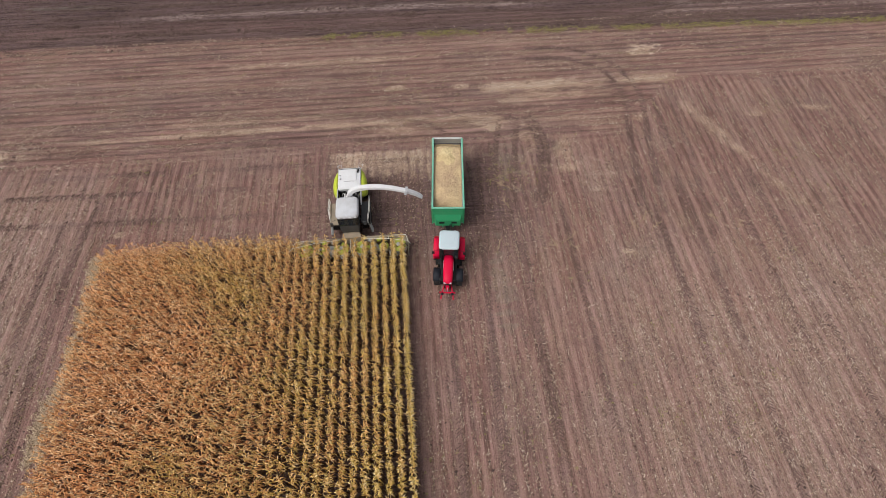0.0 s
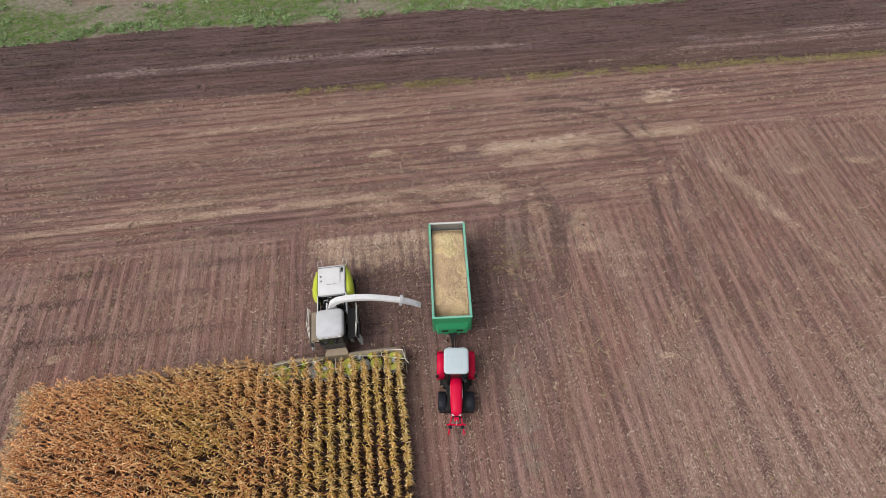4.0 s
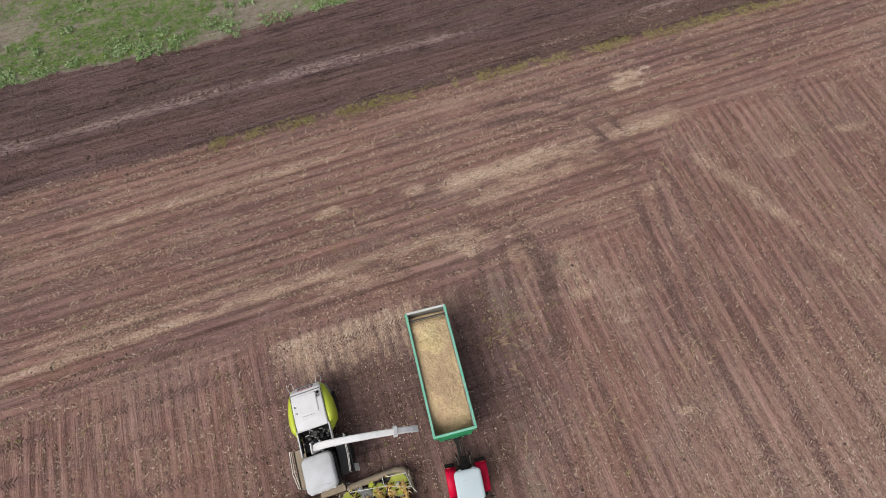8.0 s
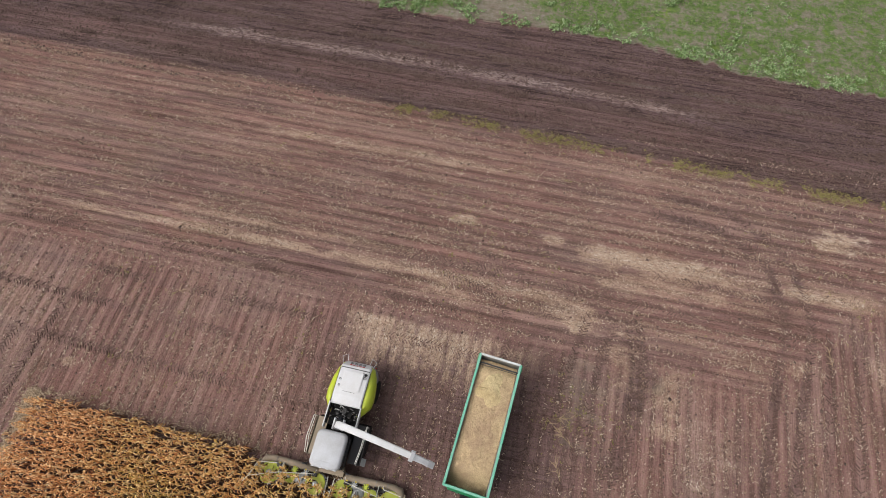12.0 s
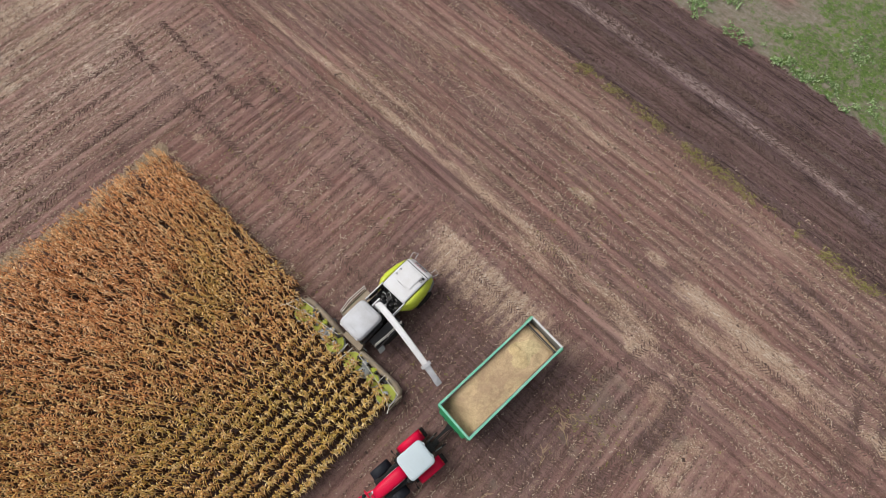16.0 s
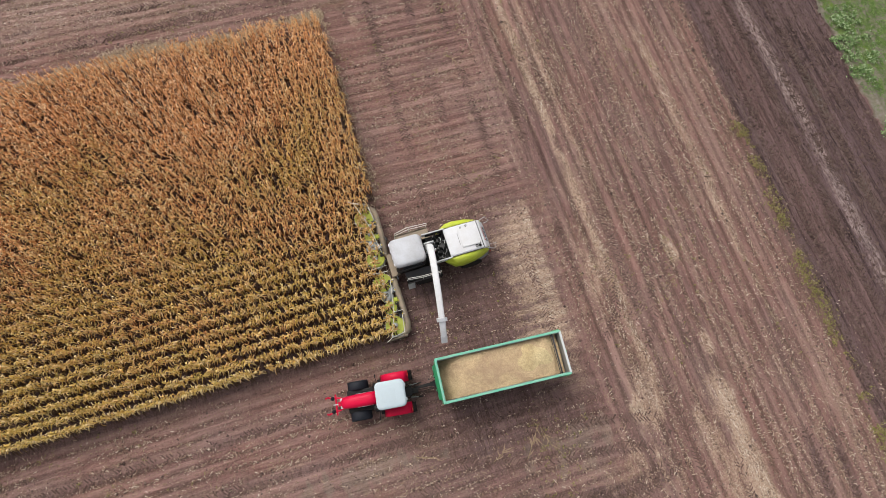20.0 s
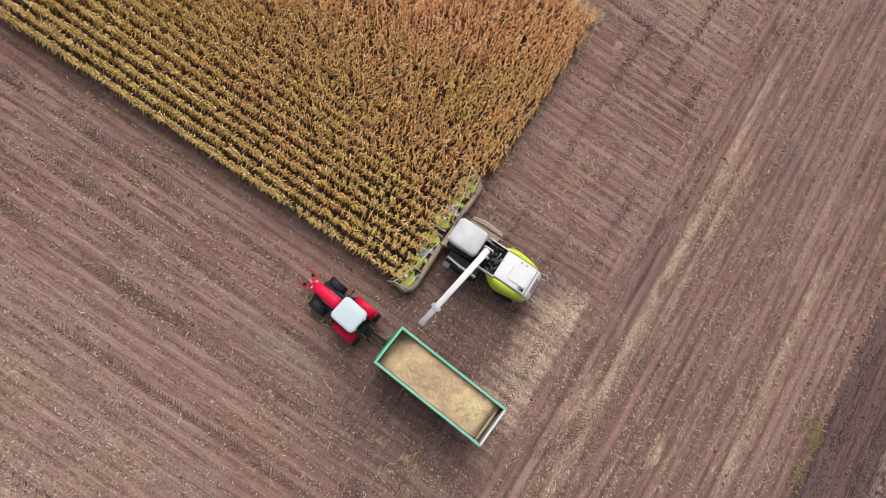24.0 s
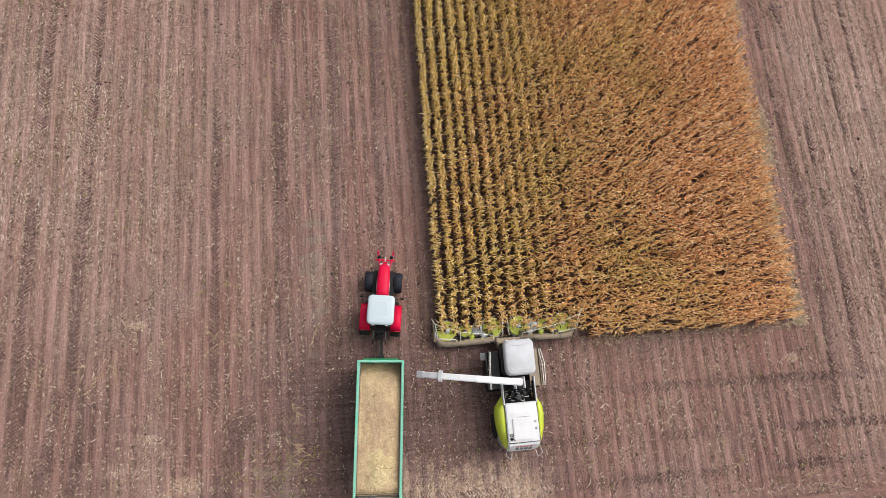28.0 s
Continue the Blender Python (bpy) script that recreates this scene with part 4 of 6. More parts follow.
def wheel(parent, cx, cy, r, w, rim_material, rim_label, name="wheel", lugs=22, steer=0.0):
    """Wheel disc with a lugged tyre and a hub."""
    sgn = 1 if cx > 0 else -1
    rr = r * 0.56
    disc = part(name, lathe(shape(), [(0.02, -0.1 * w), (rr * 0.45, -0.12 * w), (rr * 0.8, 0.05 * w), (rr * 0.95, 0.3 * w), (rr * 1.04, 0.42 * w), (rr * 1.04, 0.3 * w), (rr * 0.9, -0.2 * w), (0.02, -0.3 * w)] if sgn > 0 else
                            [(0.02, 0.1 * w), (rr * 0.45, 0.12 * w), (rr * 0.8, -0.05 * w), (rr * 0.95, -0.3 * w), (rr * 1.04, -0.42 * w), (rr * 1.04, -0.3 * w), (rr * 0.9, 0.2 * w), (0.02, 0.3 * w)], (0, 0, 0)), rim_material, parent, rim_label, True)
    disc.matrix_basis = pose(cx, cy, r, 0, 0, steer)
    bm = lathe(shape(), [(rr, -0.46 * w), (r * 0.8, -0.5 * w), (r * 0.93, -0.46 * w), (r * 0.955, -0.25 * w), (r * 0.96, 0), (r * 0.955, 0.25 * w), (r * 0.93, 0.46 * w), (r * 0.8, 0.5 * w), (rr, 0.46 * w)], (0, 0, 0), n=36)
    for k in range(lugs):
        for side in (-1, 1):
            a0 = 2 * math.pi * (k + (0.5 if side > 0 else 0)) / lugs
            pts = []
            for rad in (r * 0.945, r):
                for u, da in ((0.02, 0.0), (0.49, 0.2), (0.49, 0.31), (0.02, 0.11)):
                    a = a0 - da
                    pts.append((side * u * w, rad * math.cos(a), rad * math.sin(a)))
            v = [bm.verts.new(p) for p in pts]
            for f in ((4, 5, 6, 7), (0, 1, 5, 4), (1, 2, 6, 5), (2, 3, 7, 6), (3, 0, 4, 7)):
                bm.faces.new([v[i] for i in f])
    part("tyre", bm, "tyre", disc, "muddy black lugged rubber tyre")
    hub = lathe(shape(), [(0.01, -0.05), (rr * 0.28, -0.05), (rr * 0.26, 0.08), (rr * 0.12, 0.11), (0.01, 0.11)], (sgn * 0.02 * w, 0, 0), n=14)
    for k in range(8):
        a = k * math.pi / 4
        lathe(hub, [(0.005, -0.02), (0.018, -0.02), (0.018, 0.05), (0.005, 0.05)], (sgn * -0.04 * w + (0.03 * sgn), rr * 0.42 * math.cos(a), rr * 0.42 * math.sin(a)), n=6)
    part("hub", hub, rim_material, disc)
    return disc


def markings(parent, spots, material, name="marking"):
    """Flat bars in place of lettering: (x0, x1, y0, y1, z0, z1)."""
    for s in spots:
        part(name, box(shape(), *s, 0.004), material, parent)


# ---- forage harvester ----
TAIL = {"side_panel", "panel_seam", "rear_skirt", "hood", "hood_panel", "hood_groove", "hood_seam", "hood_latch", "exhaust_port", "rear_cap", "rear_gap", "marking", "grille_slot", "engine_housing", "chassis", "rear_rail", "tail_light"}


def forage_harvester(m):
    h = thing("forage_harvester", "dusty white and lime-green forage harvester with raised discharge spout", "harvester", m)
    part("chassis", box(box(box(shape(), -0.62, 0.62, -3.7, 2.3, 0.72, 1.2), -1.0, 1.0, 0.5, 0.85, 0.72, 1.05), -0.95, 0.95, -2.7, -2.4, 0.55, 0.8), "black", h)
    inner = box(shape(), -0.9, 0.9, -3.6, -0.98, 1.2, 2.5)
    part("engine_housing", inner, "black", h)
    for s in (-1, 1):
        name = "side_panel"
        secs = []
        for y, xo, zb, zt in ((-0.5, 0.99, 2.2, 2.5), (-0.8, 1.16, 1.75, 2.56), (-1.25, 1.4, 1.42, 2.6), (-1.8, 1.44, 1.28, 2.62), (-2.7, 1.36, 1.26, 2.58), (-3.4, 1.2, 1.28, 2.5), (-3.85, 1.03, 1.36, 2.3)):
            secs.append([(s * 0.94, y, zt + 0.04), (s * (xo - 0.22), y, zt), (s * (xo - 0.05), y, zt - 0.22), (s * xo, y, (zt + zb) / 2), (s * (xo - 0.03), y, zb + 0.1), (s * (xo - 0.12), y, zb), (s * 0.94, y, zb)])
        panel = part(name, loft(shape(), secs), "lime", h, "lime-green curved engine side panel", True)
        part("panel_seam", box(shape(), s * 1.36 - 0.05, s * 1.36 + 0.05, -2.02, -1.99, 1.34, 2.2, 0.004), "dark", panel)
        skirt = []
        for y, xo, zb, zt in ((-2.0, 1.2, 0.95, 1.27), (-2.6, 1.28, 1.0, 1.27), (-3.3, 1.25, 0.82, 1.29), (-3.85, 1.1, 0.8, 1.4), (-4.12, 0.85, 0.85, 1.5), (-4.2, 0.0, 0.86, 1.52)):
            skirt.append([(s * max(xo - 0.25, 0), y + (0.25 if xo < 1 else 0), zt), (s * xo, y, zt), (s * (xo + 0.02), y, (zt + zb) / 2), (s * (xo - 0.04), y, zb), (s * max(xo - 0.25, 0), y + (0.25 if xo < 1 else 0), zb)])
        part("rear_skirt", loft(shape(), skirt), "skirt_grey", h, "dusty grey rear bumper skirt", True)
    # hood
    secs = []
    for y, zt in ((-0.98, 2.7), (-1.6, 2.76), (-2.6, 2.76), (-3.42, 2.7)):
        secs.append([(-0.95, y, 2.5), (-0.95, y, zt - 0.07), (-0.88, y, zt), (-0.45, y, zt + 0.03), (0.45, y, zt + 0.03), (0.88, y, zt), (0.95, y, zt - 0.07), (0.95, y, 2.5)])
    hood = part("hood", loft(shape(), secs), "white", h, "white engine hood with exhaust holes")
    raised = loft(shape(), [rounded(0.62, 0.68, 0.12, 2.77, 0.02, -2.6), rounded(0.62, 0.68, 0.12, 2.83, 0.02, -2.6), rounded(0.54, 0.6, 0.1, 2.845, 0.02, -2.6)])
    part("hood_panel", raised, "white", hood)
    for s in (-1, 1):
        part("hood_seam", box(shape(), s * 0.955 - 0.012, s * 0.955 + 0.012, -3.4, -1.0, 2.62, 2.7, 0.003), "dark", hood)
    part("hood_lip", box(shape(), -0.93, 0.93, -1.02, -0.96, 2.6, 2.74, 0.01), "panel_grey", hood)
    part("hood_latch", box(shape(), -0.6, -0.5, -3.3, -3.05, 2.755, 2.785, 0.01), "dark", hood)
    part("hood_groove", box(shape(), -0.35, 0.4, -1.86, -1.84, 2.75, 2.8, 0.004), "dark", hood)
    for x, y, r in ((0.72, -2.2, 0.06), (0.74, -2.62, 0.06), (-0.72, -2.95, 0.085), (-0.74, -3.18, 0.085)):
        part("exhaust_port", lathe(shape(), [(r, 2.73), (r * 1.12, 2.79), (r * 1.12, 2.81), (r * 0.85, 2.815), (r * 0.8, 2.74)], (x, y, 0), "z", 14), "black", hood)
    # rear cap with grille
    secs = []
    for y, zt, zb, hw in ((-3.42, 2.71, 1.5, 0.95), (-3.62, 2.66, 1.5, 0.93), (-3.95, 2.2, 1.5, 0.84), (-4.12, 1.72, 1.5, 0.76)):
        secs.append([(-hw, y, zb), (-hw, y, zt - 0.06), (-hw + 0.08, y, zt), (hw - 0.08, y, zt), (hw, y, zt - 0.06), (hw, y, zb)])
    cap = part("rear_cap", loft(shape(), secs), "white", h, "white sloping rear cap with cooling grille")
    part("rear_gap", box(shape(), -0.9, 0.9, -3.47, -3.42, 2.66, 2.745, 0.006), "dark", cap)

    def on_cap(u, v, w, t, lift=0.012):
        """A flat bar on the cap's slope: u across, v down the slope from 0 to 1."""
        y, z = -3.62 - 0.33 * v, 2.66 - 0.46 * v
        n = Vector((0, -0.81, 0.58)) * lift
        d = Vector((0, -0.33, -0.46)).normalized() * t / 2
        ring = [Vector((u - w / 2, y, z)) - d + n, Vector((u + w / 2, y, z)) - d + n, Vector((u + w / 2, y, z)) + d + n, Vector((u - w / 2, y, z)) + d + n]
        return loft(shape(), [[p - n * 1.5 for p in ring], ring])

    for k in range(5):
        part("marking", on_cap(-0.4 + 0.2 * k, 0.3, 0.13, 0.12), "bar_red", cap)
    for row in range(3):
        for k in range(4):
            part("grille_slot", on_cap(-0.39 + 0.26 * k, 0.62 + 0.17 * row, 0.2, 0.05), "dark", cap)
    # engine bay
    bay = part("engine_bay", box(box(box(shape(), -0.93, -0.86, -0.98, 0.2, 2.3, 2.72), 0.86, 0.93, -0.98, 0.2, 2.3, 2.72), -0.86, 0.86, -0.98, 0.2, 1.9, 2.12), "black", h, "open dark engine bay with pipework")
    rnd = random.Random(3)
    for k in range(9):
        x, y = rnd.uniform(-0.72, 0.72), rnd.uniform(-0.88, -0.15)
        a, b = rnd.uniform(0.06, 0.16), rnd.uniform(0.06, 0.14)
        part("engine_block", box(shape(), x - a, x + a, y - b, y + b, 2.1, rnd.uniform(2.25, 2.55), 0.03), rnd.choice(("black", "dark", "mudguard")), bay)
    for k in range(18):
        x, y = rnd.uniform(-0.8, 0.8), rnd.uniform(-0.92, -0.2)
        part("crop_scrap", box(shape(), x - rnd.uniform(0.02, 0.06), x + rnd.uniform(0.02, 0.06), y - rnd.uniform(0.01, 0.03), y + rnd.uniform(0.01, 0.03), 2.3, rnd.uniform(2.5, 2.56), 0.005), "skirt_grey", bay)
    for k in range(7):
        x, y = rnd.uniform(-0.7, 0.5), rnd.uniform(-0.85, -0.1)
        part("hose", tube(shape(), [(x, y, 2.3), (x + 0.1, y + rnd.uniform(-0.1, 0.1), 2.55), (x + 0.3, y + rnd.uniform(-0.2, 0.2), 2.52), (x + 0.38, y, 2.25)], 0.028), rnd.choice(("dark", "steel", "black")), bay)
    for s in (-1, 1):
        rail = part("side_rail", box(shape(), s * 0.93, s * 1.0, -1.05, 0.45, 2.3, 2.74, 0.02), "white", h, "white side rail with small dark lettering bars")
        markings(rail, [(s * 1.0 - 0.004, s * 1.0 + 0.006, -0.8 + 0.16 * k, -0.7 + 0.16 * k, 2.5, 2.58) for k in range(6)], "dark")
    # cab
    secs = [rounded(0.7, 0.86, 0.12, 1.35, 0, 1.56), rounded(0.76, 0.92, 0.14, 1.7, 0, 1.58), rounded(0.8, 0.94, 0.16, 2.4, 0, 1.6)]
    cab = part("cab", loft(shape(), secs), "dark", h, "dark glazed driver's cab")
    part("windscreen", loft(shape(), [[(-0.7, 2.54, 2.4), (0.7, 2.54, 2.4), (0.7, 2.5, 2.4), (-0.7, 2.5, 2.4)], [(-0.76, 2.5, 3.45), (0.76, 2.5, 3.45), (0.76, 2.45, 3.45), (-0.76, 2.45, 3.45)]]), "glass", cab)
    part("rear_window", box(shape(), -0.68, 0.68, 0.66, 0.7, 2.42, 3.45, 0.01), "glass", cab)
    for s in (-1, 1):
        part("side_window", box(shape(), s * 0.8 - 0.02, s * 0.8 + 0.02, 0.78, 2.38, 2.42, 3.45, 0.01), "glass", cab)
        for y in (0.72, 2.46):
            part("pillar", tube(shape(), [(s * 0.76, y, 2.3), (s * 0.78, y - (0.0 if y < 1 else 0.02), 3.5)], 0.05), "black", cab)
        arm = part("mirror_arm", tube(shape(), [(s * 0.9, 2.45, 3.2), (s * 1.25, 2.6, 3.15), (s * 1.3, 2.6, 2.75)], 0.018), "black", cab)
        part("mirror", box(shape(), s * 1.3 - 0.12, s * 1.3 + 0.12, 2.57, 2.65, 2.55, 3.0, 0.03), "dark", arm)
    part("seat", box(box(shape(), -0.3, 0.3, 1.1, 1.65, 2.0, 2.42, 0.06), -0.28, 0.28, 1.0, 1.15, 2.4, 3.0, 0.06), "dark", cab)
    part("cab_lining", box(shape(), -0.76, 0.76, 0.74, 2.4, 2.38, 2.41, 0.01), "black", cab)
    secs = []
    for z, g, yo in ((3.44, 0.93, 0.0), (3.5, 1.0, 0.0), (3.62, 1.02, 0.0), (3.73, 0.96, -0.01), (3.78, 0.86, -0.03)):
        secs.append(rounded(0.86 * g, 0.97 * g, 0.32 * g, z, 0, 1.62 + yo))
    roof = part("cab_roof", loft(shape(), secs), "roof_white", h, "dusty white rounded cab roof", True)
    part("roof_rim", loft(shape(), [rounded(0.9, 1.01, 0.33, 3.46, 0, 1.62), rounded(0.91, 1.02, 0.33, 3.53, 0, 1.62), rounded(0.88, 0.99, 0.33, 3.57, 0, 1.62)]), "roof_rim", roof, "grubby grey roof rim", True)
    for y0, hw in ((0.94, 0.6), (2.3, 0.52)):
        part("roof_crease", tube(shape(), [(-hw, y0 + 0.1, 3.775), (-hw * 0.5, y0, 3.785), (hw * 0.5, y0, 3.785), (hw, y0 + 0.1, 3.775)], 0.016, 6), "roof_white", roof)
    for k in range(4):
        part("work_light", box(shape(), -0.72 + 0.42 * k, -0.54 + 0.42 * k, 2.56, 2.64, 3.5, 3.62, 0.02), "bright", roof)
    # platforms and rails
    for s in (-1, 1):
        plat = part("platform", box(box(shape(), s * 0.9, s * 1.62, -0.15, 2.05, 1.92, 1.99), s * 1.5, s * 1.64, -0.15, 2.05, 1.72, 1.99), "dusty" if s > 0 else "dark", h, "dusty tan walkway above the front wheel" if s > 0 else "dark walkway above the front wheel")
        part("handrail", tube(shape(), [(s * 1.6, -0.1, 1.98), (s * 1.62, -0.1, 2.75), (s * 1.62, 1.2, 2.95), (s * 1.5, 2.0, 2.8), (s * 1.45, 2.05, 1.98)], 0.024), "pole", plat)
        part("handrail", tube(shape(), [(s * 1.61, -0.08, 2.4), (s * 1.62, 1.1, 2.5), (s * 1.5, 1.98, 2.42)], 0.02), "pole", plat)
        part("rail_post", tube(shape(), [(s * 1.61, 1.05, 1.98), (s * 1.62, 1.05, 2.92)], 0.02), "pole", plat)
        lad = part("ladder", tube(tube(shape(), [(s * 1.66, 1.6, 0.55), (s * 1.5, 1.6, 1.95)], 0.025), [(s * 1.66, 2.0, 0.55), (s * 1.5, 2.0, 1.95)], 0.025), "steel", h)
        for k in range(4):
            part("rung", box(shape(), s * (1.66 - 0.04 * k) - 0.09, s * (1.66 - 0.04 * k) + 0.09, 1.58, 2.02, 0.6 + 0.34 * k, 0.64 + 0.34 * k, 0.01), "steel", lad)
        wheel(h, s * 1.22, 0.62, 0.95, 0.72, "rim_red", "red wheel disc", lugs=20)
        wheel(h, s * 1.12, -2.4, 0.72, 0.5, "rim_red", "red wheel disc", lugs=20)
        part("rear_rail", tube(shape(), [(s * 0.9, -3.6, 2.4), (s * 1.1, -4.25, 2.35), (s * 0.78, -4.45, 2.35), (s * 0.7, -4.0, 2.3)], 0.016), "bright", h)
        part("tail_light", box(shape(), s * 0.75, s * 1.0, -4.12, -4.04, 1.3, 1.42, 0.02), "tail_red", h)
    # discharge spout over the left side
    turret = part("spout_turret", lathe(shape(), [(0.34, 2.1), (0.34, 2.75), (0.26, 2.85), (0.24, 3.0), (0.02, 3.0)], (0, 0.22, 0), "z", 20), "dark", h, "dark turning ring of the spout")
    ca, sa = -math.cos(radians(9)), math.sin(radians(9))

    def spout_ring(d, z, wide, deep, slope):
        c = Vector((ca * d, 0.22 + sa * d, z))
        ax = Vector((ca * math.cos(slope), sa * math.cos(slope), math.sin(slope)))
        side = Vector((-sa, ca, 0))
        up = side.cross(ax)
        if up.z < 0 or (abs(up.z) < 0.05 and up.x * ca > 0):
            up = -up
        return [c + side * (wide / 2) * a + up * deep / 2 * b for a, b in ((-1, -1), (-1, 0.6), (-0.7, 1), (0.7, 1), (1, 0.6), (1, -1))]

    line = [(-0.02, 2.9, 1.45), (0.05, 3.3, 1.35), (0.22, 3.75, 1.05), (0.55, 4.12, 0.7), (1.1, 4.42, 0.4), (1.9, 4.62, 0.17), (2.8, 4.69, 0.0), (3.7, 4.62, -0.14), (4.75, 4.4, -0.25)]
    arm = part("spout", loft(shape(), [spout_ring(d, z, 0.4 - 0.012 * d, 0.34 - 0.022 * d, s) for d, z, s in line]), "white", h, "long curved white discharge spout")
    part("spout_joint", loft(shape(), [spout_ring(4.68, 4.415, 0.6, 0.42, -0.25), spout_ring(4.86, 4.37, 0.6, 0.42, -0.25)]), "roof_white", arm)
    part("deflector", loft(shape(), [spout_ring(4.86, 4.36, 0.36, 0.3, -0.3), spout_ring(5.35, 4.18, 0.34, 0.26, -0.45), spout_ring(5.7, 3.98, 0.33, 0.22, -0.6)]), "roof_white", arm, "dusty pale deflector flap")
    part("deflector_tip", loft(shape(), [spout_ring(5.68, 3.99, 0.38, 0.2, -0.65), spout_ring(6.0, 3.72, 0.36, 0.12, -0.85)]), "bright", arm)
    part("spout_cradle", box(shape(), -0.2, 0.2, 0.1, 0.5, 2.75, 3.25, 0.05), "skirt_grey", turret)
    for side_x in (-0.27, 0.27):
        part("cradle_arm", box(shape(), side_x - 0.04, side_x + 0.04, -0.15, 0.5, 2.7, 3.15, 0.02), "white", turret)
    # feeder and header
    part("feeder_house", loft(shape(), [[(-0.45, 1.6, 0.9), (0.45, 1.6, 0.9), (0.45, 1.6, 1.5), (-0.45, 1.6, 1.5)], [(-0.7, 2.6, 0.45), (0.7, 2.6, 0.45), (0.7, 2.6, 1.15), (-0.7, 2.6, 1.15)]]), "dusty", h, "dust-caked feeder house")
    header = part("header", box(box(shape(), -4.3, 4.3, 2.62, 2.8, 0.3, 0.5), -0.75, 0.75, 2.55, 2.85, 0.3, 1.2), "dusty", h, "wide rotary corn header with lime discs")
    for s in (-1, 1):
        secs = []
        for x, y0, y1, zt in ((0.78, 2.62, 2.98, 1.1), (2.4, 2.56, 2.95, 1.06), (3.8, 2.55, 2.9, 0.98), (4.3, 2.68, 3.1, 0.92), (4.52, 2.98, 3.5, 0.82)):
            secs.append([(s * x, y0, 0.3), (s * x, y0, zt - 0.2), (s * x, y0 + 0.12, zt - 0.03), (s * x, y0 + 0.25, zt), (s * x, y1, zt - 0.14), (s * x, y1, 0.3)])
        part("wing_cover", loft(shape(), secs), "dusty", header, "tan dust-caked back cover", True)
        for x in (1.35, 2.05, 2.75, 3.45):
            part("cover_seam", box(shape(), s * x - 0.01, s * x + 0.01, 2.6, 2.94, 0.86, 1.03, 0.004), "skirt_grey", header)
        for x, y in ((1.0, 2.98), (1.55, 2.95), (2.3, 2.94), (3.2, 2.92)):
            part("drive_cover", box(shape(), s * x - 0.16, s * x + 0.16, y, y + 0.22, 0.62, 0.98, 0.04), "dark", header)
            part("warning_plate", box(shape(), s * x - 0.05, s * x + 0.05, y - 0.06, y + 0.02, 1.0, 1.03, 0.005), "yellow", header)
        part("end_plate", loft(shape(), [[(s * 4.5, 2.95, 0.15), (s * 4.5, 2.95, 0.95), (s * 4.5, 3.5, 0.85), (s * 4.5, 4.35, 0.3), (s * 4.5, 4.35, 0.12)], [(s * 4.58, 2.95, 0.15), (s * 4.58, 2.95, 0.93), (s * 4.58, 3.5, 0.83), (s * 4.56, 4.35, 0.28), (s * 4.56, 4.35, 0.12)]]), "dusty", header)
        part("guide_bar", tube(shape(), [(s * 4.5, 3.2, 0.9), (s * 4.55, 3.95, 1.85), (s * 3.0, 3.4, 1.5), (s * 0.95, 3.05, 1.3), (s * 0.9, 2.8, 1.1)], 0.022), "pole", header)
        part("guide_bar", tube(shape(), [(s * 4.55, 3.95, 1.85), (s * 4.4, 3.1, 1.45), (s * 3.3, 2.95, 1.3), (s * 3.2, 2.8, 1.0)], 0.026), "pole", header)
        part("guide_bar", tube(shape(), [(s * 3.0, 3.4, 1.5), (s * 2.95, 2.8, 1.0)], 0.024), "pole", header)
        part("guide_spike", tube(shape(), [(s * 4.55, 3.95, 1.85), (s * 4.75, 4.3, 1.9)], 0.02, 6), "pole", header)
        for x, r, material, zz in ((0.84, 0.6, "lime_disc", 0.8), (1.72, 0.4, "steel", 0.66), (2.55, 0.4, "lime_disc", 0.66), (3.75, 0.62, "lime_disc", 0.78)):
            cy = 3.55 if r > 0.5 else 3.5
            disc = part("mowing_disc", lathe(shape(), [(0.02, zz - 0.06), (r, zz - 0.06), (r, zz - 0.02), (r * 0.9, zz), (r * 0.45, zz + 0.05), (0.02, zz + 0.05)], (s * x, cy, 0), "z", 26), material, header, "round gathering disc")
            bm = lathe(shape(), [(r * 0.8, zz - 0.2), (r * 1.0, zz - 0.2), (r * 1.0, zz - 0.16), (r * 0.8, zz - 0.16)], (s * x, cy, 0), "z", 26)
            teeth = 26 if r > 0.5 else 18
            for k in range(teeth):
                a = 2 * math.pi * k / teeth
                c, sn = math.cos(a), math.sin(a)
                ring = []
                for z in (zz - 0.2, zz - 0.165):
                    ring.append([(s * x + (r * u) * c - v * sn, cy + (r * u) * sn + v * c, z) for u, v in ((0.96, -0.04), (1.13, 0.015), (1.13, 0.035), (0.96, 0.035))])
                loft(bm, ring)
            part("toothed_ring", bm, "bright", header, "pale toothed steel ring")
            part("disc_hub", lathe(shape(), [(r * 0.3, zz + 0.04), (r * 0.28, zz + 0.1), (r * 0.2, zz + 0.16), (0.02, zz + 0.18)], (s * x, cy, 0), "z", 16), "bright" if r > 0.5 else "steel", header)
            part("lower_disc", lathe(shape(), [(0.02, 0.2), (r * 1.08, 0.2), (r * 1.08, 0.24), (r * 0.5, 0.3), (r * 0.5, zz - 0.2), (0.02, zz - 0.2)], (s * x, cy, 0), "z", 20), "steel", header)
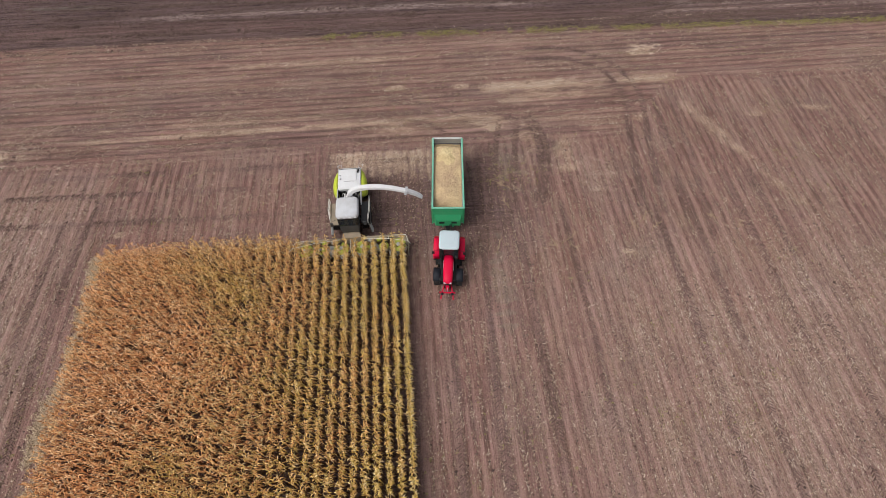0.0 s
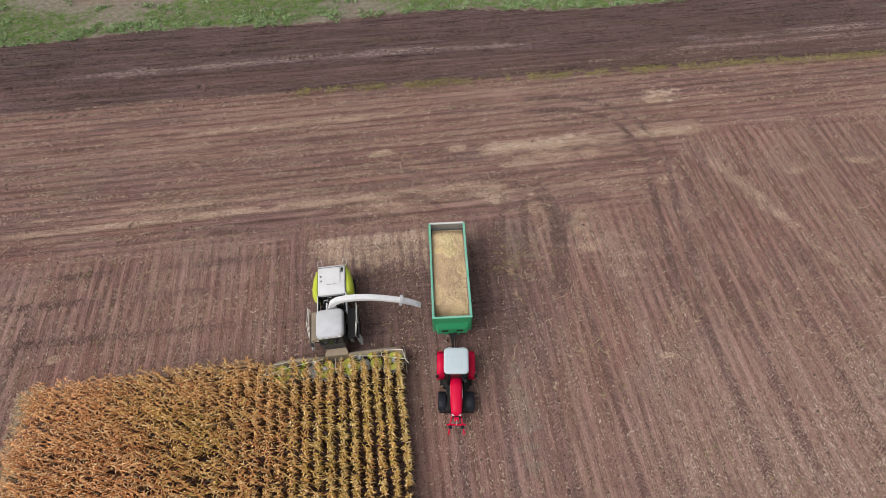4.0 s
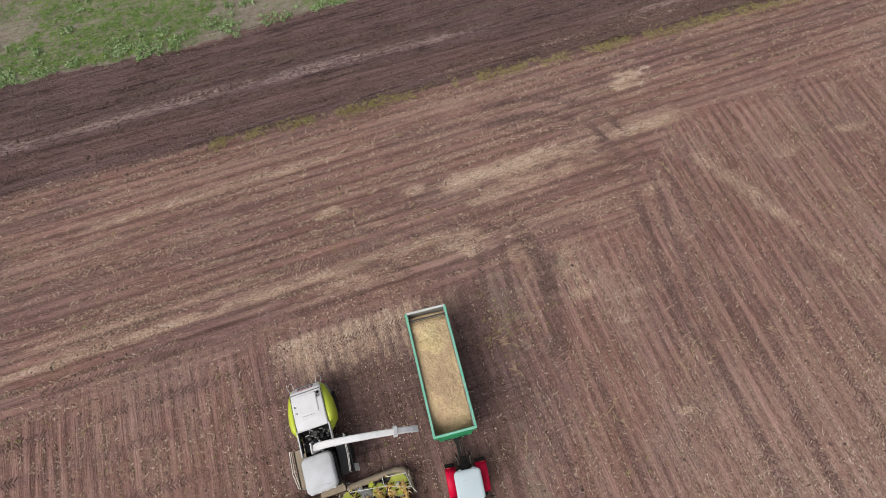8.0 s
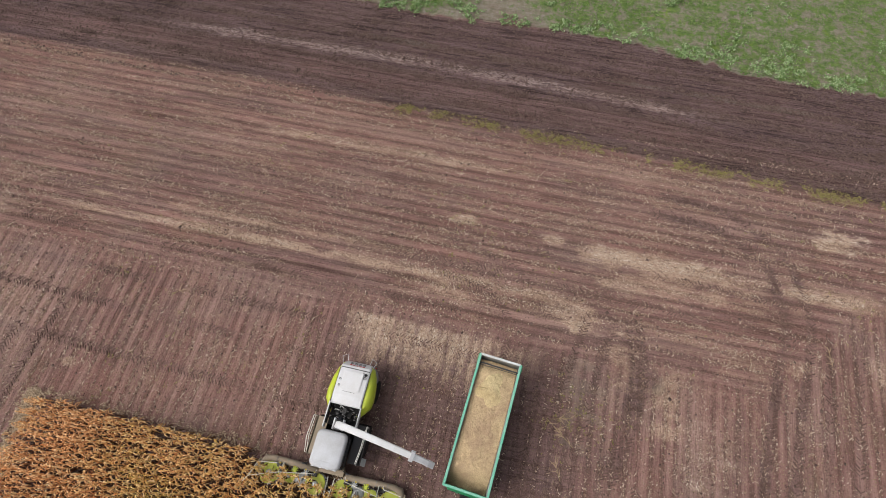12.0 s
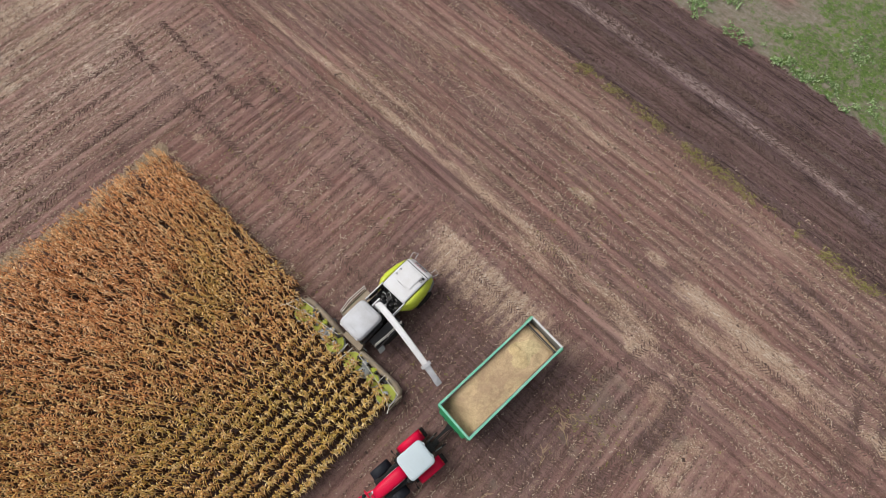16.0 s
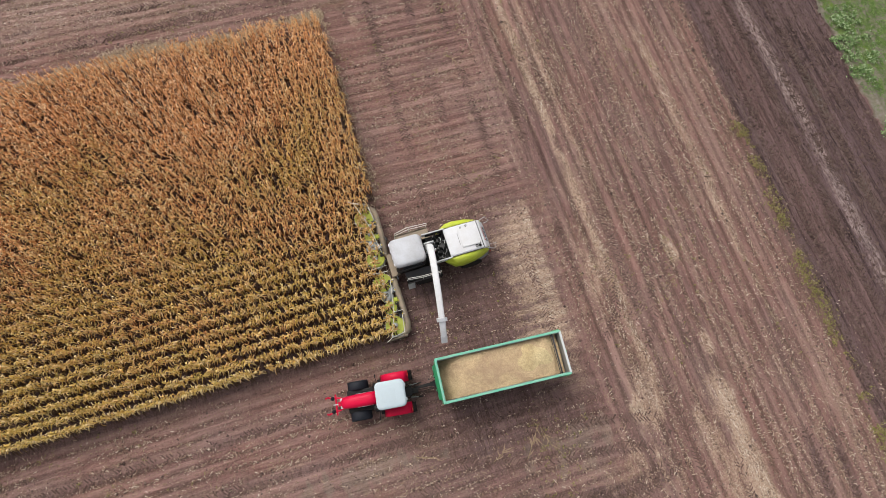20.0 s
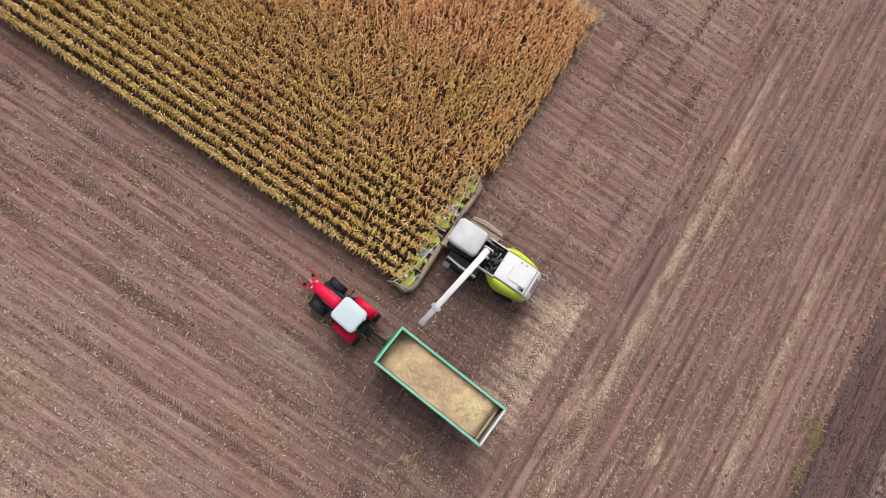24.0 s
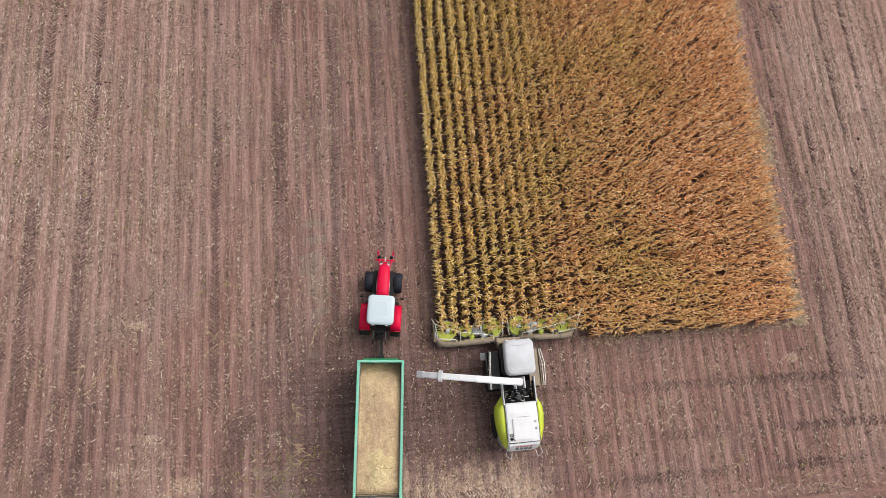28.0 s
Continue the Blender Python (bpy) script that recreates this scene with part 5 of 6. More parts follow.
        for x, y, r, material in ((2.2, 3.08, 0.2, "lime"), (1.5, 3.1, 0.2, "steel"), (3.0, 3.05, 0.17, "black")):
            bm = shape()
            for k in range(8):
                a0 = k * math.pi / 4
                loft(bm, [[(s * x + q * math.cos(a0 + d), y + q * math.sin(a0 + d), z) for q, d in ((0.02, 0.0), (r, -0.18), (r, 0.18))] for z in (0.95, 1.03)])
            lathe(bm, [(r * 0.55, 0.93), (r * 0.55, 1.06), (0.02, 1.07)], (s * x, y, 0), "z", 12)
            part("clearing_rotor", bm, material, header)
    for k in range(15):
        x = -4.2 + 0.6 * k
        tip = 4.3 if k % 2 else 4.15
        part("divider_tip", loft(shape(), [[(x - 0.07, 3.75, 0.12), (x + 0.07, 3.75, 0.12), (x + 0.07, 3.75, 0.3), (x - 0.07, 3.75, 0.3)], [(x - 0.015, tip, 0.1), (x + 0.015, tip, 0.1), (x + 0.015, tip, 0.13), (x - 0.015, tip, 0.13)]]), "bright", header, "pointed steel crop divider")
    part("centre_loop", tube(shape(), [(-0.3, 3.0, 1.2), (-0.25, 4.0, 1.25), (-0.1, 4.2, 1.25), (0.05, 4.0, 1.25), (0.1, 3.0, 1.2)], 0.024), "pole", header)
    # the tail is short: draw in what lies behind the engine bay
    for ob in h.children_recursive:
        if ob.name.split(".")[0] in TAIL:
            for v in ob.data.vertices:
                if v.co.y < -0.98:
                    v.co.y = -0.98 + (v.co.y + 0.98) * 0.89
    return h


# ---- tractor ----
def tractor(m):
    h = thing("tractor", "red farm tractor with white cab roof, coupled to a trailer", "tractor", m)
    part("chassis", box(box(box(shape(), -0.28, 0.28, -1.25, 2.95, 0.62, 1.25), -0.75, 0.75, 1.85, 2.05, 0.6, 0.8), -0.8, 0.8, -0.63, -0.33, 0.78, 1.06), "black", h)
    secs = []
    for y, hw, zt, zb in ((0.72, 0.38, 2.0, 1.2), (1.3, 0.39, 1.98, 1.18), (2.2, 0.38, 1.88, 1.1), (2.75, 0.34, 1.74, 1.05), (3.0, 0.27, 1.55, 1.05)):
        secs.append([(-hw, y, zb), (-hw, y, zt - 0.22), (-hw * 0.82, y, zt - 0.06), (-hw * 0.4, y, zt), (hw * 0.4, y, zt), (hw * 0.82, y, zt - 0.06), (hw, y, zt - 0.22), (hw, y, zb)])
    part("front_axle", box(box(shape(), -0.72, 0.72, 1.72, 2.2, 0.5, 0.92, 0.04), -0.3, 0.3, 1.4, 2.7, 0.5, 1.0, 0.04), "black", h)
    for s in (-1, 1):
        part("engine_cover", box(shape(), s * 0.3, s * 0.66, 0.8, 2.62, 0.62, 1.24, 0.06), "black", h)
    bonnet = part("bonnet", loft(shape(), secs), "red", h, "glossy red sloping bonnet", True)
    part("grille", box(shape(), -0.24, 0.24, 2.98, 3.03, 1.0, 1.45, 0.02), "black", bonnet)
    for s in (-1, 1):
        part("headlight", box(shape(), s * 0.12, s * 0.3, 2.9, 3.02, 1.42, 1.54, 0.03), "bright", bonnet)
        part("bonnet_vent", box(shape(), s * 0.385 - 0.015, s * 0.385 + 0.015, 1.0, 2.1, 1.35, 1.65, 0.01), "black", bonnet)
        part("marking", box(shape(), s * 0.39 - 0.008, s * 0.39 + 0.008, 1.1, 2.0, 1.7, 1.74, 0.003), "white", bonnet)
    cab = part("cab", loft(shape(), [rounded(0.62, 0.7, 0.1, 1.1, 0, 0.0), rounded(0.72, 0.78, 0.12, 1.5, 0, 0.0), rounded(0.74, 0.78, 0.12, 1.62, 0, 0.0)]), "black", h, "black-framed glass cab")
    for s in (-1, 1):
        part("side_window", box(shape(), s * 0.73 - 0.015, s * 0.73 + 0.015, -0.68, 0.68, 1.64, 2.82, 0.006), "glass", cab)
        for y in (-0.72, 0.74):
            part("pillar", tube(shape(), [(s * 0.7, y, 1.6), (s * 0.68, y * 0.97, 2.88)], 0.045), "black", cab)
        arm = part("mirror_arm", tube(shape(), [(s * 0.72, 0.7, 2.6), (s * 1.15, 0.78, 2.6), (s * 1.2, 0.78, 2.3)], 0.016), "black", cab)
        part("mirror", box(shape(), s * 1.2 - 0.1, s * 1.2 + 0.1, 0.75, 0.82, 2.15, 2.5, 0.03), "black", arm)
    part("windscreen", box(shape(), -0.66, 0.66, 0.75, 0.78, 1.64, 2.82, 0.006), "glass", cab)
    part("rear_window", box(shape(), -0.66, 0.66, -0.78, -0.75, 1.64, 2.82, 0.006), "glass", cab)
    part("seat", box(box(shape(), -0.25, 0.25, -0.45, 0.05, 1.6, 1.85, 0.06), -0.24, 0.24, -0.55, -0.42, 1.8, 2.4, 0.05), "dark", cab)
    part("steering_wheel", lathe(shape(), [(0.17, -0.015), (0.2, 0.0), (0.17, 0.015), (0.15, 0.0)], (0, 0.4, 2.0), "z", 18), "black", cab)
    secs = [rounded(0.78 * g, 0.86 * g, 0.26 * g, z, 0, 0.0) for z, g in ((2.84, 0.94), (2.9, 1.0), (3.0, 1.0), (3.06, 0.93), (3.08, 0.8))]
    roof = part("cab_roof", loft(shape(), secs), "roof_blue", h, "white rounded cab roof", True)
    part("roof_hatch", loft(shape(), [rounded(0.4, 0.42, 0.1, 3.07, 0, 0.1), rounded(0.38, 0.4, 0.1, 3.087, 0, 0.1)]), "roof_blue", roof)
    for s in (-1, 1):
        part("work_light", box(shape(), s * 0.4 - 0.09, s * 0.4 + 0.09, -0.92, -0.82, 2.86, 2.97, 0.02), "bright", roof)
    for s in (-1, 1):
        # rear mudguard bent over the wheel
        secs = []
        for a in (10, 35, 60, 85, 108, 130):
            y, z = -0.48 + 1.04 * math.cos(radians(a)), 0.92 + 1.02 * math.sin(radians(a))
            yi, zi = -0.48 + 0.98 * math.cos(radians(a)), 0.92 + 0.97 * math.sin(radians(a))
            secs.append([(s * 0.6, y, z), (s * 1.12, y, z), (s * 1.24, y, z - 0.06), (s * 1.24, yi, zi - 0.1), (s * 1.1, yi, zi), (s * 0.6, yi, zi)])
        guard = part("mudguard", loft(shape(), secs), "red", h, "red rear mudguard", True)
        part("tail_light", box(shape(), s * 0.9, s * 1.15, -1.16, -1.1, 1.66, 1.78, 0.02), "tail_red", guard)
        secs = []
        for a in (35, 65, 95, 125, 150):
            y, z = 1.95 + 0.72 * math.cos(radians(a)), 0.66 + 0.72 * math.sin(radians(a))
            secs.append([(s * 0.6, y, z - 0.06), (s * 0.66, y, z), (s * 1.08, y, z), (s * 1.16, y, z - 0.06), (s * 1.16, y, z - 0.1), (s * 0.6, y, z - 0.1)])
        part("front_mudguard", loft(shape(), secs), "mudguard", h, "dark grey front mudguard", True)
        part("fuel_tank", box(shape(), s * 0.35, s * 0.85, 0.1, 1.05, 0.5, 1.1, 0.08), "black", h)
        step_part = part("step", box(shape(), s * 0.75, s * 1.05, 0.35, 0.75, 0.45, 0.5, 0.01), "black", h)
        part("step_plate", box(shape(), s * 0.72, s * 1.0, 0.35, 0.75, 0.8, 0.84, 0.01), "black", step_part)
        wheel(h, s * 0.94, -0.48, 0.92, 0.6, "rim_grey", "pale grey rear wheel disc", lugs=20)
        wheel(h, s * 0.86, 1.95, 0.64, 0.46, "rim_grey", "pale grey front wheel disc", lugs=18)
        part("lift_arm", tube(shape(), [(s * 0.28, 2.85, 0.85), (s * 0.4, 3.35, 0.75), (s * 0.46, 3.75, 0.62)], 0.05), "red", h, "red front linkage arm")
        hook = part("hitch_hook", tube(shape(), [(s * 0.46, 3.72, 0.6), (s * 0.5, 3.88, 0.66), (s * 0.46, 3.95, 0.8)], 0.055), "red", h)
        part("hitch_ball", lathe(shape(), [(0.01, -0.1), (0.1, -0.05), (0.12, 0.0), (0.1, 0.05), (0.01, 0.1)], (s * 0.38, 3.55, 0.85), "z", 14), "mudguard", hook)
        part("lower_link", tube(shape(), [(s * 0.35, -1.1, 0.75), (s * 0.42, -1.9, 0.7)], 0.04), "black", h)
        part("lift_rod", tube(shape(), [(s * 0.35, -1.15, 1.3), (s * 0.4, -1.6, 0.75)], 0.03), "steel", h)
    part("cross_beam", box(shape(), -0.62, 0.62, 3.32, 3.42, 0.68, 0.8, 0.02), "red", h, "red front linkage beam")
    part("top_link", tube(shape(), [(0, 2.95, 1.2), (0, 3.5, 1.15)], 0.035), "steel", h)
    part("link_bracket", box(shape(), -0.14, 0.14, 2.95, 3.2, 0.7, 1.25, 0.03), "red", h)
    part("exhaust", tube(shape(), [(0.55, 0.95, 1.3), (0.58, 0.95, 2.75), (0.58, 0.88, 2.95)], 0.06, 10), "black", h, "black upright exhaust pipe")
    part("air_intake", lathe(shape(), [(0.09, 1.3), (0.09, 1.9), (0.13, 1.95), (0.13, 2.1), (0.02, 2.14)], (-0.58, 0.95, 0), "z", 12), "black", h)
    part("hitch", box(shape(), -0.16, 0.16, -1.65, -1.2, 0.5, 0.9, 0.03), "black", h)
    for k in range(3):
        part("hose", tube(shape(), [(-0.12 + 0.12 * k, -1.2, 1.25), (-0.15 + 0.15 * k, -1.7, 1.05), (-0.08 + 0.08 * k, -2.5, 1.15), (-0.05 + 0.05 * k, -2.95, 1.3)], 0.018), "black", h)
    return h


# ---- trailer ----
T_HALF_L, T_HALF_W, T_FLOOR, T_TOP = 3.82, 1.25, 1.2, 3.2


def forage_trailer(m):
    h = thing("forage_trailer", "green tipping trailer with pale grey side panels, loaded with chopped maize", "trailer", m)
    L, W, F, T = T_HALF_L, T_HALF_W, T_FLOOR, T_TOP
    part("floor", box(shape(), -W, W, -L, L, F - 0.08, F, 0.01), "steel", h)
    frame_part = part("chassis", box(box(shape(), -0.5, -0.36, -L, L + 0.2, 0.82, F - 0.08), 0.36, 0.5, -L, L + 0.2, 0.82, F - 0.08), "green", h, "green chassis beams")
    for y in (-3.2, -2.0, -0.6, 0.8, 2.2, 3.4):
        part("cross_member", box(shape(), -W + 0.03, W - 0.03, y - 0.05, y + 0.05, 0.95, F - 0.08, 0.01), "green", frame_part)
    bay = (2 * L - 0.3) / 5
    for s in (-1, 1):
        wall = part("side_wall", box(shape(), s * (W - 0.05), s * (W - 0.01), -L, L, F, T - 0.05, 0.005), "steel", h, "trailer side with grey panels between green posts")
        part("top_rail", box(shape(), s * (W - 0.07), s * (W + 0.07), -L - 0.05, L + 0.05, T - 0.1, T, 0.02), "green_light", wall, "pale green top rail")
        part("bottom_rail", box(shape(), s * (W - 0.02), s * (W + 0.06), -L, L, F - 0.16, F + 0.1, 0.015), "green", wall)
        part("yellow_strip", box(shape(), s * (W + 0.058), s * (W + 0.068), -L + 0.1, L - 0.1, F + 0.02, F + 0.07, 0.003), "yellow", wall, "thin yellow stripe")
        for k in range(6):
            y = -L + 0.15 + bay * k
            part("post", box(shape(), s * (W - 0.01), s * (W + 0.08), y - 0.06, y + 0.06, F, T - 0.08, 0.012), "green", wall, "green upright post")
        for k in range(5):
            y0, y1 = -L + 0.21 + bay * k, -L + 0.09 + bay * (k + 1)
            if k == 2:
                mid = (y0 + y1) / 2
                part("panel", box(shape(), s * W, s * (W + 0.03), y0, mid - 0.1, F + 0.12, T - 0.12, 0.008), "panel_grey", wall)
                part("panel", box(shape(), s * W, s * (W + 0.03), mid + 0.1, y1, F + 0.12, T - 0.12, 0.008), "panel_grey", wall)
                plate = part("sign_plate", box(shape(), s * (W + 0.0), s * (W + 0.045), mid - 0.36, mid + 0.36, 1.95, 2.5, 0.01), "green", wall, "green nameplate with pale bars")
                markings(plate, [(s * (W + 0.045) - 0.004, s * (W + 0.045) + 0.006, mid - 0.26 + 0.02 * j, mid + 0.24 - 0.1 * (j % 2), 2.05 + 0.13 * j, 2.12 + 0.13 * j) for j in range(3)], "white")
            else:
                part("panel", box(shape(), s * W, s * (W + 0.03), y0, y1, F + 0.12, T - 0.12, 0.008), "panel_grey", wall)
        for k in range(9):
            z = F + 0.2 + 0.19 * k
            part("lining_rib", loft(shape(), [[(s * (W - 0.05), y, z - 0.06), (s * (W - 0.085), y, z - 0.02), (s * (W - 0.085), y, z + 0.02), (s * (W - 0.05), y, z + 0.06)] for y in (-L + 0.06, L - 0.06)]), "steel", wall, "corrugated steel lining")
        for y in (-0.55, -1.98):
            wheel(h, s * 0.98, y, 0.62, 0.48, "rim_grey", "dusty grey trailer wheel disc", lugs=24)
        part("mudguard", box(shape(), s * 0.72, s * 1.24, -2.72, 0.2, 1.12, 1.15, 0.01), "green", h)
        part("tail_light", box(shape(), s * 0.9, s * 1.18, -L - 0.1, -L - 0.03, 0.95, 1.08, 0.015), "tail_red", h)
        part("corner_plate", box(shape(), s * (W - 0.05), s * (W + 0.12), -L - 0.02, -L + 0.42, F - 0.15, T - 0.1, 0.02), "green", h, "green rear corner plate")
    for y in (-0.55, -1.98):
        part("axle", box(shape(), -0.95, 0.95, y - 0.06, y + 0.06, 0.56, 0.68, 0.01), "black", h)
    # front wall
    front = part("front_wall", box(shape(), -W, W, L - 0.05, L, F, T - 0.05, 0.01), "green", h, "dark green front wall with braces")
    part("front_top_rail", box(shape(), -W, W, L - 0.08, L + 0.06, T - 0.1, T + 0.01, 0.02), "green_light", front)
    for x in (-0.62, 0.0, 0.62):
        part("brace", box(shape(), x - 0.05, x + 0.05, L - 0.12, L - 0.05, F, T - 0.1, 0.01), "green", front)
    for z in (1.9, 2.55):
        part("brace", box(shape(), -W + 0.06, W - 0.06, L - 0.1, L - 0.05, z - 0.05, z + 0.05, 0.01), "green", front)
    part("front_box", loft(shape(), [[(-1.1, L, 1.0), (1.1, L, 1.0), (1.1, L, 2.3), (-1.1, L, 2.3)], [(-1.0, L + 0.16, 1.0), (1.0, L + 0.16, 1.0), (1.0, L + 0.16, 1.7), (-1.0, L + 0.16, 1.7)]]), "green", h, "green toolbox shield on the front wall")
    for x in (-0.5, 0.5):
        part("front_slot", box(shape(), x - 0.22, x + 0.22, L + 0.15, L + 0.18, 1.3, 1.55, 0.02), "black", h)
    # tailgate
    gate = part("tailgate", box(shape(), -W, W, -L - 0.03, -L + 0.02, F, T - 0.06, 0.006), "steel", h, "grey slatted tailgate with green centre post")
    for k in range(9):
        z = F + 0.05 + 0.208 * k
        for x0, x1 in ((-W + 0.06, -0.09), (0.09, W - 0.06)):
            part("slat", box(shape(), x0, x1, -L - 0.09, -L - 0.03, z, z + 0.16, 0.02), "panel_grey", gate)
    part("gate_post", box(shape(), -0.08, 0.08, -L - 0.11, -L - 0.02, F - 0.08, T - 0.02, 0.015), "green", gate, "green centre post")
    part("gate_top", box(shape(), -W, W, -L - 0.08, -L + 0.05, T - 0.1, T, 0.02), "panel_grey", gate)
    beam = part("rear_beam", box(shape(), -W + 0.06, W - 0.06, -3.42, -3.34, T - 0.28, T - 0.2, 0.01), "dark", h, "cross beam inside the rear opening")
    for s in (-1, 1):
        part("beam_post", tube(shape(), [(s * (W - 0.12), -3.38, 2.2), (s * (W - 0.12), -3.38, T - 0.2)], 0.035), "dark", beam)
    part("tie_rod", tube(shape(), [(-W, -3.22, T - 0.06), (W, -3.22, T - 0.06)], 0.016), "dark", h)
    part("bumper", box(shape(), -1.15, 1.15, -L - 0.06, -L + 0.04, 0.62, 0.76, 0.02), "green", h)
    part("plate_holder", box(shape(), 0.3, 0.82, -L - 0.075, -L - 0.06, 0.64, 0.75, 0.004), "yellow", h)
    # drawbar
    part("drawbar", loft(shape(), [[(-0.42, L - 0.6, 0.7), (0.42, L - 0.6, 0.7), (0.42, L - 0.6, 0.95), (-0.42, L - 0.6, 0.95)], [(-0.1, L + 0.5, 0.66), (0.1, L + 0.5, 0.66), (0.1, L + 0.5, 0.88), (-0.1, L + 0.5, 0.88)], [(-0.08, L + 1.45, 0.62), (0.08, L + 1.45, 0.62), (0.08, L + 1.45, 0.76), (-0.08, L + 1.45, 0.76)]]), "black", h, "dark tapered drawbar")
    part("parking_jack", tube(shape(), [(0.32, L + 0.5, 0.35), (0.32, L + 0.5, 1.05)], 0.045), "black", h)
    return h


def load_height(x, y):
    """Top of the chopped crop in the trailer."""
    z = 2.84 + 0.2 * (fbm(x * 1.1 + 7, y * 0.7, 91) - 0.5) + 0.24 * np.exp(-(((y + 2.0) / 1.1) ** 2) - (((x - 0.15) / 0.8) ** 2)) + 0.12 * np.abs(fbm(x * 1.5, y * 0.8 + 5, 97) - 0.5) + 0.12 * np.exp(-(((y - 1.0) / 1.3) ** 2) - ((x / 0.9) ** 2))
    return z + 0.1 * (fbm(x * 4, y * 4, 93) - 0.5) - 0.9 * step(2.5, 3.69, y) - 0.3 * step(-3.0, -3.6, y)


def skirted(name, x, y, z, low, material):
    """A grid of heights closed down to the height low along its rim."""
    ny, nx = x.shape
    v = np.stack([x, y, z], -1).reshape(-1, 3)
    i = np.arange(ny - 1)[:, None] * nx + np.arange(nx - 1)[None]
    f = np.stack([i, i + 1, i + 1 + nx, i + nx], -1).reshape(-1, 4)
    rim = np.concatenate([np.arange(nx), np.arange(1, ny) * nx + nx - 1, (ny - 1) * nx + np.arange(nx - 2, -1, -1), np.arange(ny - 2, 0, -1) * nx])
    base = v[rim].copy()
    base[:, 2] = low
    n0, k = len(v), len(rim)
    nxt = np.roll(np.arange(k), -1)
    skirt = np.stack([rim, n0 + np.arange(k), n0 + nxt, rim[nxt]], -1)
    return raw_mesh(name, np.concatenate([v, base]), np.concatenate([f, skirt]), material, True)


def maize_load(m):
    """The chopped crop heaped in the trailer, with the fresh heap blown in last near its tail."""
    L, W = T_HALF_L - 0.13, T_HALF_W - 0.1
    x, y = np.meshgrid(np.linspace(-W, W, 46), np.linspace(-L, L, 120))
    ob = new("maize_load", skirted("maize_load", x, y, load_height(x, y), T_FLOOR, "chaff"))
    ob.matrix_basis = m
    r, a = np.meshgrid(np.linspace(0.02, 1.0, 14), np.linspace(0, 2 * math.pi, 49))
    wave = 1 + 0.18 * np.sin(3 * a + 1) + 0.1 * np.sin(5 * a)
    x, y = 0.1 + 0.74 * r * wave * np.cos(a), -1.95 + 1.05 * r * wave * np.sin(a)
    heap = new("fresh_crop", skirted("fresh_crop", x, y, load_height(x, y) + 0.12 * (1 - r**2) - 0.012 + 0.03 * (fbm(x * 5, y * 5, 95) - 0.5) * (1 - r), 2.3, "fresh_chaff"))
    heap.parent = ob
    tagged(heap, "paler yellow heap of freshly chopped maize")
    return tagged(ob, "yellow-brown chopped maize heaped inside the trailer", "chopped maize")


HARVESTER = pose(-4.4, 3.2, 0, 0, 0, 180)
TRACTOR = pose(3.35, -1.75, 0, 0, 0, 172.5)
TRAILER = pose(3.83, 4.97, 0, 0, 0, 175.3)
forage_harvester(HARVESTER)
tractor(TRACTOR)
forage_trailer(TRAILER)
maize_load(TRAILER)


# ---- weeds and lying stalks ----
def weed_clumps(name, label, material, xs, ys, size, seed, leaves=11):
    """Low leafy plants: rosettes of small bent leaves."""
    g = np.random.default_rng(seed)
    n = len(xs)
    vs = np.zeros((n, leaves, 4, 3), np.float32)
    r = size * g.uniform(0.6, 1.5, n)
    for k in range(leaves):
        a = g.uniform(0, 2 * math.pi, n)
        ln, w = r * g.uniform(0.5, 1.1, n), r * g.uniform(0.18, 0.34, n)
        ox, oy = r * g.normal(0, 0.55, n), r * g.normal(0, 0.55, n)
        h0, h1 = r * g.uniform(0.1, 0.9, n), r * g.uniform(0.2, 1.2, n)
        c, s = np.cos(a), np.sin(a)
        for q, (u, v, h) in enumerate(((0, -0.2, 0), (0.55, -0.5, 1), (1, 0, 0.7), (0.5, 0.5, 1))):
            vs[:, k, q, 0] = xs + ox + u * ln * c - v * w * 2 * s
            vs[:, k, q, 1] = ys + oy + u * ln * s + v * w * 2 * c
            vs[:, k, q, 2] = 0.01 + h0 * (1 - u) + h1 * h * 0.8
    m = n * leaves
    ob = new(name, raw_mesh(name, vs.reshape(-1, 3), np.arange(m * 4).reshape(-1, 4), material))
    tagged(ob, label, "weeds", kind="stuff")


